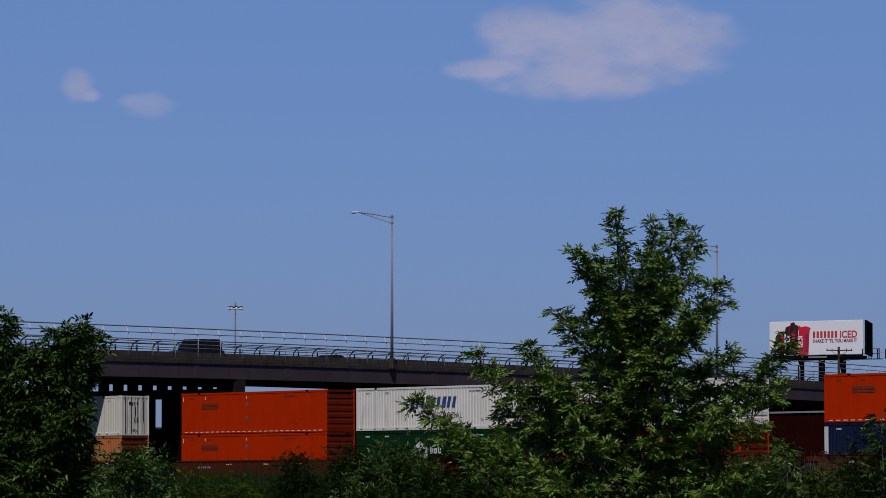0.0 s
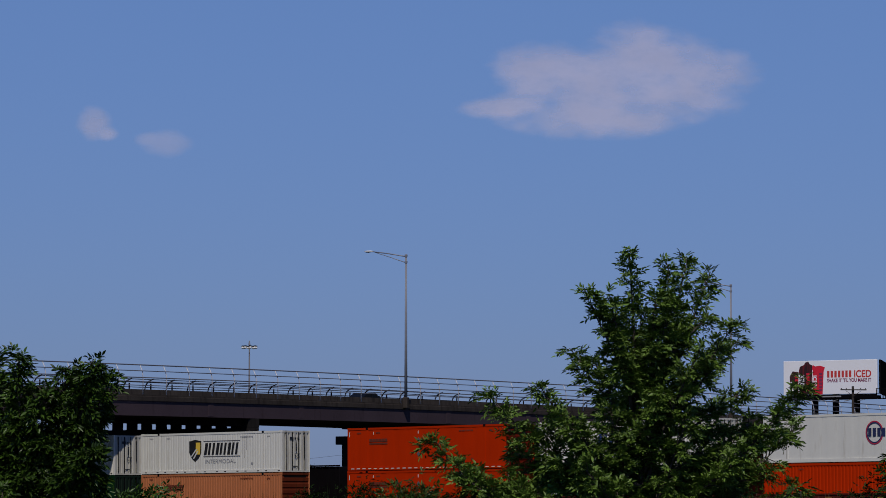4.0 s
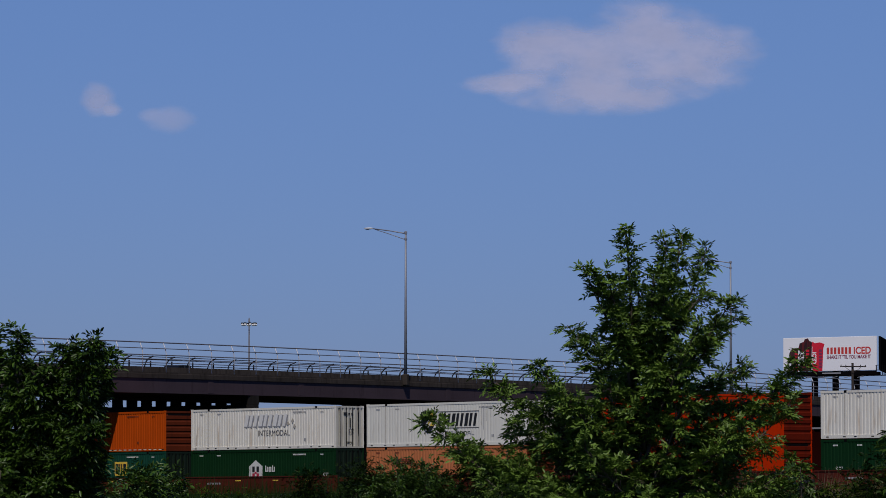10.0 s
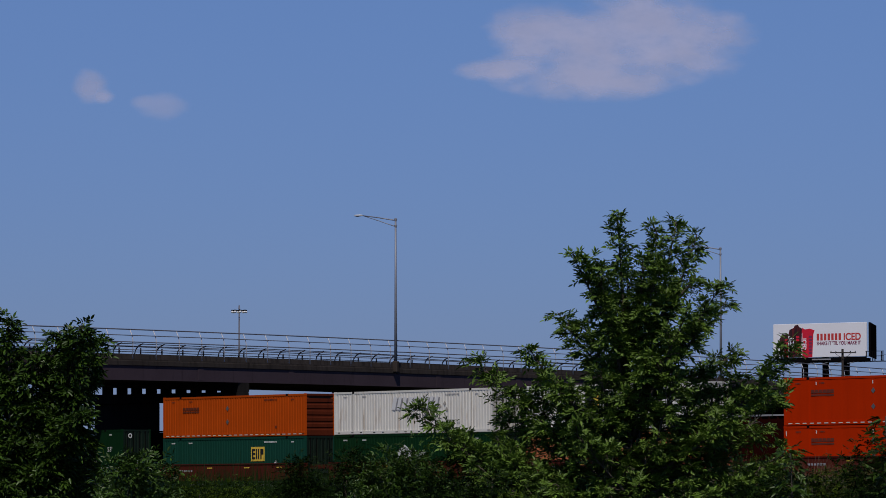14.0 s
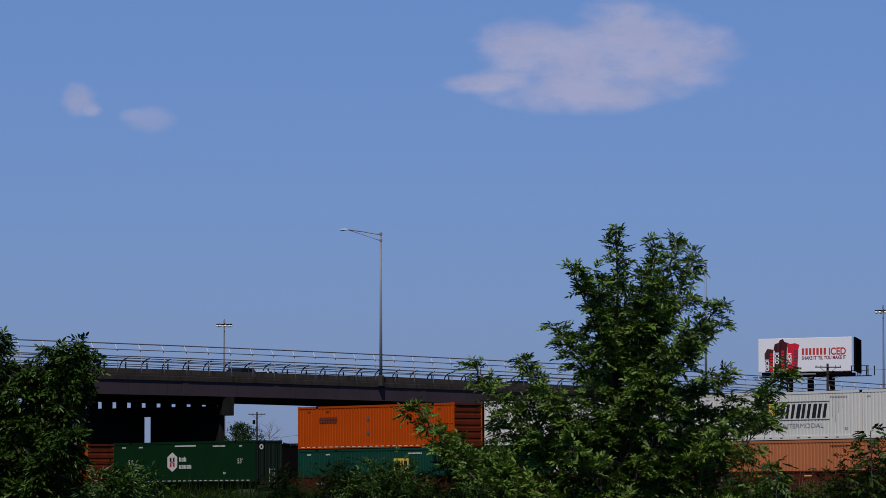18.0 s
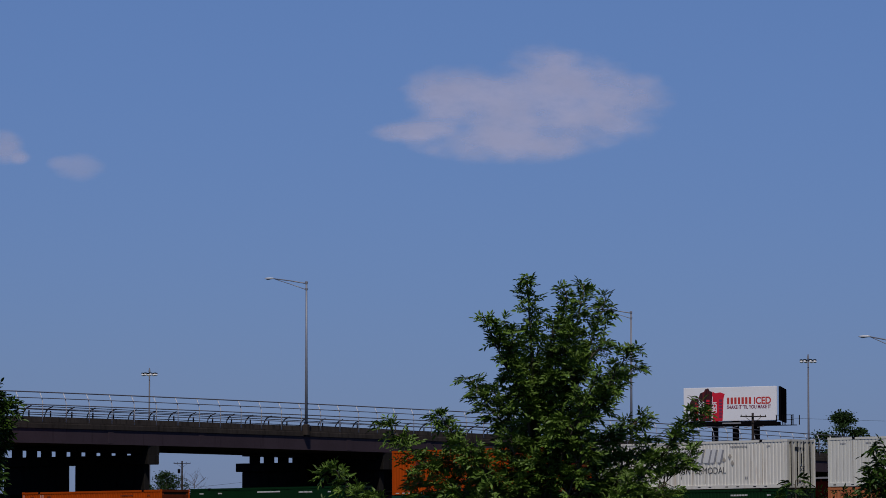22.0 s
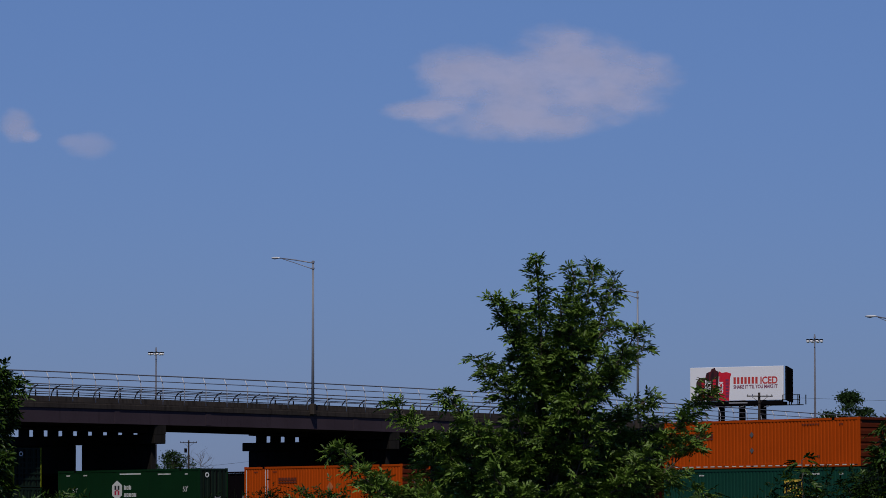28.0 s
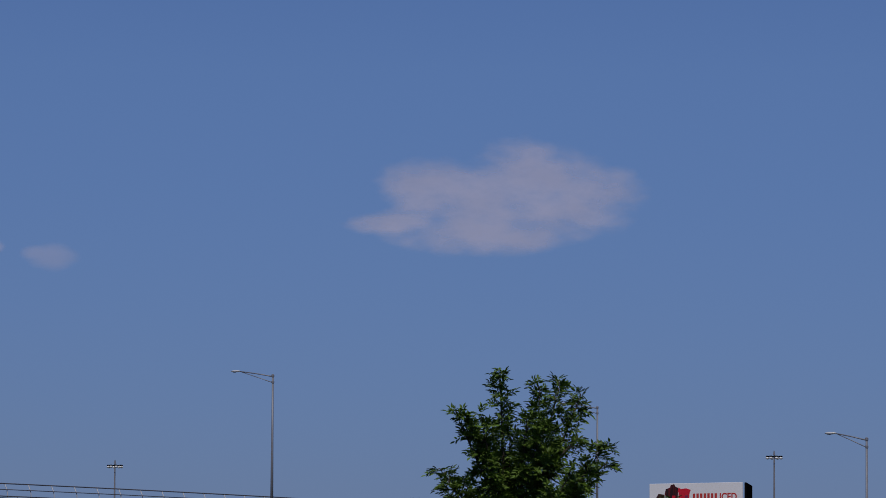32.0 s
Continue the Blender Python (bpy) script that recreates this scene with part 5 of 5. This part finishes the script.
RIGHT = tree("ash_tree", px_x(1788, 48), 48.0, [
    (0.0, 0.0, 0.0, 2.85, 0.38), (0.0, 1.0, -0.36, 2.55, 0.38), (0.0, 1.0, -0.52, 2.3, 0.38), (0.0, 0.9, -0.66, 1.95, 0.40), (0.0, 0.8, -0.75, 1.6, 0.45),
    (0.0, 1.0, 0.5, 2.8, 0.45), (0.0, 0.9, 0.8, 2.5, 0.5), (0.0, 0.6, 0.8, 1.8, 0.6), (0.0, 0.6, -0.2, 2.2, 0.55), (0.0, 0.5, -0.4, 1.4, 0.55), (0.0, 0.5, 0.3, 1.7, 0.55),
], "green young tree with drooping leaves beside the railway", 0.9, "shade_leaf", 1.1, droop=0.45, full=14)

# shrubs: place across and away, half width, height, leaves
SHRUBS = [
    (225, 46, 0.58, 1.70, 3400, "shade_leaf"), (60, 51, 0.7, 1.5, 3500, "dark_leaf"), (275, 47, 0.42, 1.62, 2400, "shade_leaf"), (345, 58, 0.5, 1.60, 2400, "bright_leaf"),
    (405, 60, 0.72, 1.62, 3600, "bright_leaf"), (533, 62, 0.42, 1.98, 6500, "dark_leaf"), (640, 60, 0.58, 2.12, 6500, "dark_leaf"), (712, 58, 0.66, 2.12, 6000, "shade_leaf"),
    (790, 50, 0.72, 1.80, 4200, "dark_leaf"), (860, 46, 0.70, 1.50, 3600, "dark_leaf"), (930, 44, 0.70, 1.34, 3600, "bright_leaf"), (1010, 54, 0.75, 1.55, 5000, "dark_leaf"),
    (1100, 54, 0.70, 1.4, 3600, "dark_leaf"), (1190, 44, 0.75, 1.30, 3800, "dark_leaf"), (1290, 53, 0.62, 1.72, 5200, "dark_leaf"), (1350, 57, 0.55, 1.86, 5200, "bright_leaf"), (1430, 56, 0.6, 1.76, 5200, "dark_leaf"), (1505, 57, 0.55, 1.82, 5200, "bright_leaf"), (1580, 56, 0.6, 1.84, 5200, "dark_leaf"), (1375, 47, 0.65, 1.48, 3400, "dark_leaf"),
    (1440, 46, 0.6, 1.50, 3200, "bright_leaf"), (1530, 45, 0.62, 1.82, 3600, "dark_leaf"), (1600, 45, 0.6, 1.9, 3600, "dark_leaf"), (1680, 45, 0.6, 1.95, 3600, "dark_leaf"), (1760, 44, 0.6, 1.8, 3200, "bright_leaf"),
    (1850, 46, 0.8, 2.0, 3600, "dark_leaf"), (690, 42, 0.55, 1.28, 2600, "dark_leaf"), (600, 40, 0.5, 1.1, 2200, "dark_leaf"), (-40, 51, 0.8, 1.9, 3800, "dark_leaf"), (-130, 47, 0.9, 2.4, 4200, "dark_leaf"),
    (1320, 40, 0.6, 1.2, 2600, "dark_leaf"), (1460, 40, 0.6, 1.25, 2600, "bright_leaf"), (840, 40, 0.6, 1.2, 2600, "bright_leaf"), (1180, 39, 0.6, 1.1, 2400, "dark_leaf"), (1000, 39, 0.6, 1.15, 2400, "bright_leaf"),
]
for sx, sy, wide, tall, count, leaf in SHRUBS:
    bush(px_x(sx, sy), sy, wide, tall, count, leaf, "yellow-green wayside shrub with small leaves" if leaf == "bright_leaf" else "dense dark green wayside shrub", 0.07 if leaf == "shade_leaf" else 0.042 if sy > 51 else 0.05, rounded=sy > 51)
bush(px_x(665, 41), 41, 0.44, 1.20, 640, "pale_leaf", "low shrub with pale upturned leaves", 0.05)


def sapling(x, y, tall, label):
    """A thin stem with a tuft of long hanging leaves."""
    ob = thing("sapling", label, "plant", pose(x, y, 0), group="saplings")
    wood, chunks = bmesh.new(), []
    tube(wood, [(0, 0, 0), (0.03, 0, tall * 0.5), (0.0, 0, tall)], [0.014, 0.010, 0.005], 6)
    for k in range(22):
        z, a = tall * (1 - 0.022 * k), k * 2.4
        w = np.array([math.cos(a), math.sin(a), 0.45])
        e = np.array([0, 0, z]) + w * 0.035
        tube(wood, [(0, 0, z), tuple(e)], [0.004, 0.003], 4)
        chunks.append(compound_leaves(e[None] + rng.normal(size=(3, 3)) * 0.025, np.repeat(w[None], 3, 0) + rng.normal(size=(3, 3)) * 0.3 + [0, 0, -0.35], 0.95, 4))
    part("stem", wood, M["bark"], ob)
    part("foliage", raw_mesh("foliage", *join(chunks), M["shade_leaf"]), None, ob)


sapling(px_x(1568, 44), 44, 2.16, "thin sapling with a tuft of drooping leaves")
sapling(px_x(1400, 45), 45, 1.78, "thin sapling with a few drooping leaves")


def blades(name, x0, x1, y0, y1, tall, count, mt, label):
    n = count
    pos = np.stack([rng.uniform(x0, x1, n), rng.uniform(y0, y1, n), np.full(n, -0.02)], 1)
    lean = rng.normal(size=(n, 3)) * 0.14
    ln = tall * rng.uniform(0.55, 1.1, n)
    wd = rng.uniform(0.008, 0.016, n)[:, None]
    top = pos + (np.array([0, 0, 1.0]) + lean) * ln[:, None]
    mid = pos + (np.array([0, 0, 1.0]) + lean * 0.45) * ln[:, None] * 0.55
    a = rng.uniform(0, math.tau, n)
    s = np.stack([np.cos(a), np.sin(a) * 0.3, np.zeros(n)], 1)
    v = np.stack([pos - s * wd, pos + s * wd, mid + s * wd * 0.8, mid - s * wd * 0.8, top], 1).reshape(-1, 3)
    k = np.arange(n)[:, None] * 5
    t = np.concatenate([k + [0, 1, 2], k + [0, 2, 3], k + [3, 2, 4]], 1).reshape(-1, 3)
    ob = new(name, raw_mesh(name, v, t, M[mt]))
    tagged(ob, label, "grass", kind="stuff")


blades("tall_grass", -6.5, 0.5, 64, 84, 1.38, 26000, "reed", "tall green meadow grass before the railway")
blades("reeds", px_x(420, 52), px_x(640, 52), 46, 60, 1.0, 9000, "reed", "dense upright green reeds between shrubs")
blades("dry_grass", 2.0, 11.0, 66, 95, 1.45, 14000, "dry_grass", "dry tan grass heads behind the shrubs")
blades("track_grass", -60.0, 60.0, 150, 225, 0.9, 26000, "reed", "green grass on the way to the railway")


def far_tree(x, y, tall, wide, count, label, trunk=0.35, z0=0.25):
    ob = thing("tree", label, "tree", pose(x, y, 0), group="distant trees")
    wood = bmesh.new()
    tube(wood, [(0, 0, 0), (0.1, 0, tall * 0.4), (0, 0, tall * 0.85)], [trunk, trunk * 0.7, 0.06], 8)
    clumps = 34
    h = rng.uniform(z0, 1.0, clumps)
    r = np.sqrt(rng.uniform(0, 1, clumps)) * np.sin(np.clip((h - z0) / (1 - z0) * 0.8 + 0.2, 0, 1) * math.pi) ** 0.7
    a = rng.uniform(0, math.tau, clumps)
    cen = np.stack([np.cos(a) * r * wide, np.sin(a) * r * wide, h * tall], 1)
    for c in cen[::2]:
        tube(wood, [(0, 0, c[2] * 0.6), tuple(c)], [trunk * 0.25, 0.04], 5)
    idx = rng.integers(0, clumps, count)
    off = rng.normal(size=(count, 3)) * [1, 1, 0.45] * wide * 0.15
    ln = rng.uniform(0.16, 0.36, count)
    v, t = leaf_blades(cen[idx] + off, off + rng.normal(size=off.shape), ln, ln * 0.6, 0.4)
    part("trunk", wood, M["bark"], ob)
    part("crown", raw_mesh("crown", v, t, M["far_leaf"]), None, ob)


far_tree(-0.0440 * 700, 700, 10.2, 3.4, 4200, "distant round-crowned green tree beyond the overpass", z0=0.60)
far_tree(-0.0478 * 720, 720, 8.6, 1.6, 1200, "distant small green tree beyond the overpass")
far_tree(-0.0335 * 720, 720, 7.6, 1.8, 1200, "distant low green tree beyond the overpass")
far_tree(-0.0300 * 760, 760, 6.9, 2.4, 1200, "distant low green tree beyond the overpass")
far_tree(0.1166 * 470, 470, 13.9, 3.6, 11000, "dark green tree behind the overpass fence")
far_tree(0.1205 * 480, 480, 12.6, 2.2, 4000, "dark green tree behind the overpass fence")
far_tree(0.1105 * 480, 480, 11.8, 1.6, 1200, "dark green tree behind the overpass fence")
for k in range(26):
    far_tree(-330 + k * 27 + rng.uniform(-8, 8), rng.uniform(1200, 1500), rng.uniform(7, 10), rng.uniform(5, 8), 500, "far green tree on the horizon", z0=0.1)


def bare_tree(x, y, tall):
    ob = thing("tree", "bare leafless tree beyond the overpass", "tree", pose(x, y, 0), group="distant trees")
    wood = bmesh.new()
    tube(wood, [(0, 0, 0), (0.1, 0, tall * 0.5), (0, 0, tall)], [0.12, 0.07, 0.02], 6)
    for k in range(22):
        z, a = tall * rng.uniform(0.35, 0.9), rng.uniform(0, math.tau)
        q = (math.cos(a) * tall * 0.22, math.sin(a) * tall * 0.2, z + tall * rng.uniform(0.08, 0.2))
        tube(wood, [(0, 0, z), q], [0.035, 0.014], 5)
        for j in range(4):
            s = Vector(q) * (0.5 + 0.12 * j) + Vector((0, 0, z)) * (0.5 - 0.12 * j)
            tube(wood, [tuple(s), tuple(s + Vector((rng.uniform(-1, 1), rng.uniform(-1, 1), rng.uniform(0.3, 1.2))) * tall * 0.11)], [0.013, 0.006], 4)
    part("branches", wood, M["bark"], ob)


bare_tree(-0.0375 * 660, 660, 9.6)


# ---------------- what moves ----------------
# metres that the train has gone
RUN = [(0.0, 0.05), (3.0, 12.80), (6.0, 25.42), (9.0, 38.15), (12.0, 50.95), (16.0, 67.95), (18.0, 76.4), (21.0, 89.5), (24.0, 102.45), (27.0, 114.75), (28.0, 118.4), (29.0, 121.85), (30.0, 125.35), (32.0, 132.4)]


# lean of the young tree in the wind, in degrees
SWAY = [(0.0, 0.1), (1.0, 0.7), (3.0, 0.6), (5.5, -0.9), (7.0, -0.3), (9.0, 0.4), (10.0, -0.5), (13.0, -0.8), (15.5, 0.1), (16.0, 0.2), (16.5, 1.7), (17.0, 2.9), (18.0, 2.7), (19.0, 3.7),
        (19.5, 1.9), (20.0, 1.1), (21.0, 1.1), (22.0, -0.7), (23.0, 0.6), (24.0, -0.4), (24.5, -0.9), (26.5, 2.4), (27.0, 2.0), (28.0, -0.3), (29.0, -0.3), (30.0, 0.5), (30.5, -0.4), (31.0, -0.1), (31.5, 1.2), (32.0, 1.0)]


def stack_top(a):
    return 6.55 + GRADE * a


def motions():
    for ob, u, down in TRAIN:
        walk(ob, [(t, on_track(u + s, 0, stack_top(u + s) - down)) for t, s in RUN])
    heading = math.degrees(math.atan2(-RU.y, -RU.x))
    for ob, lane, t_seen, b_seen, speed, rise in TRAFFIC:
        rows = []
        for i in range(9):
            t = 4.0 * i
            b = b_seen + 1.41 * lane - speed * (t - t_seen)
            p = on_road(b, lane, road_z(b) + rise)
            rows.append((t, pose(p.x, p.y, p.z, 0, 0, heading + (180 if speed < 0 else 0))))
        walk(ob, rows)
    for ob, share in ((MAIN, 0.6), (LEFT, 0.3), (RIGHT, 0.3)):
        x, y, z = ob.matrix_basis.translation
        walk(ob, [(t, pose(x, y, z, 0, share * 0.85 * lean, 0)) for t, lean in SWAY])
    when, leans = [t for t, _ in SWAY], [lean for _, lean in SWAY]
    for limb, foot, give, beat in BRANCHES:          # each limb bends with the gusts and trembles on its own
        rows = []
        for i in range(65):
            t = 0.5 * i
            lean = float(np.interp(t, when, leans)) * 0.75 + 0.45 * math.sin(2.3 * t + beat) + 0.3 * math.sin(4.1 * t + 2.7 * beat)
            rows.append((t, pose(*foot, give * 0.5 * math.sin(1.9 * t + 1.7 * beat), give * lean, 0)))
        walk(limb, rows)
    for ob, az, el in clouds:
        walk(ob, [(0.0, cloud_pose(az - 9 * K, el - 4 * K)), (32.0, cloud_pose(az + 29 * K, el + 6 * K))])


motions()
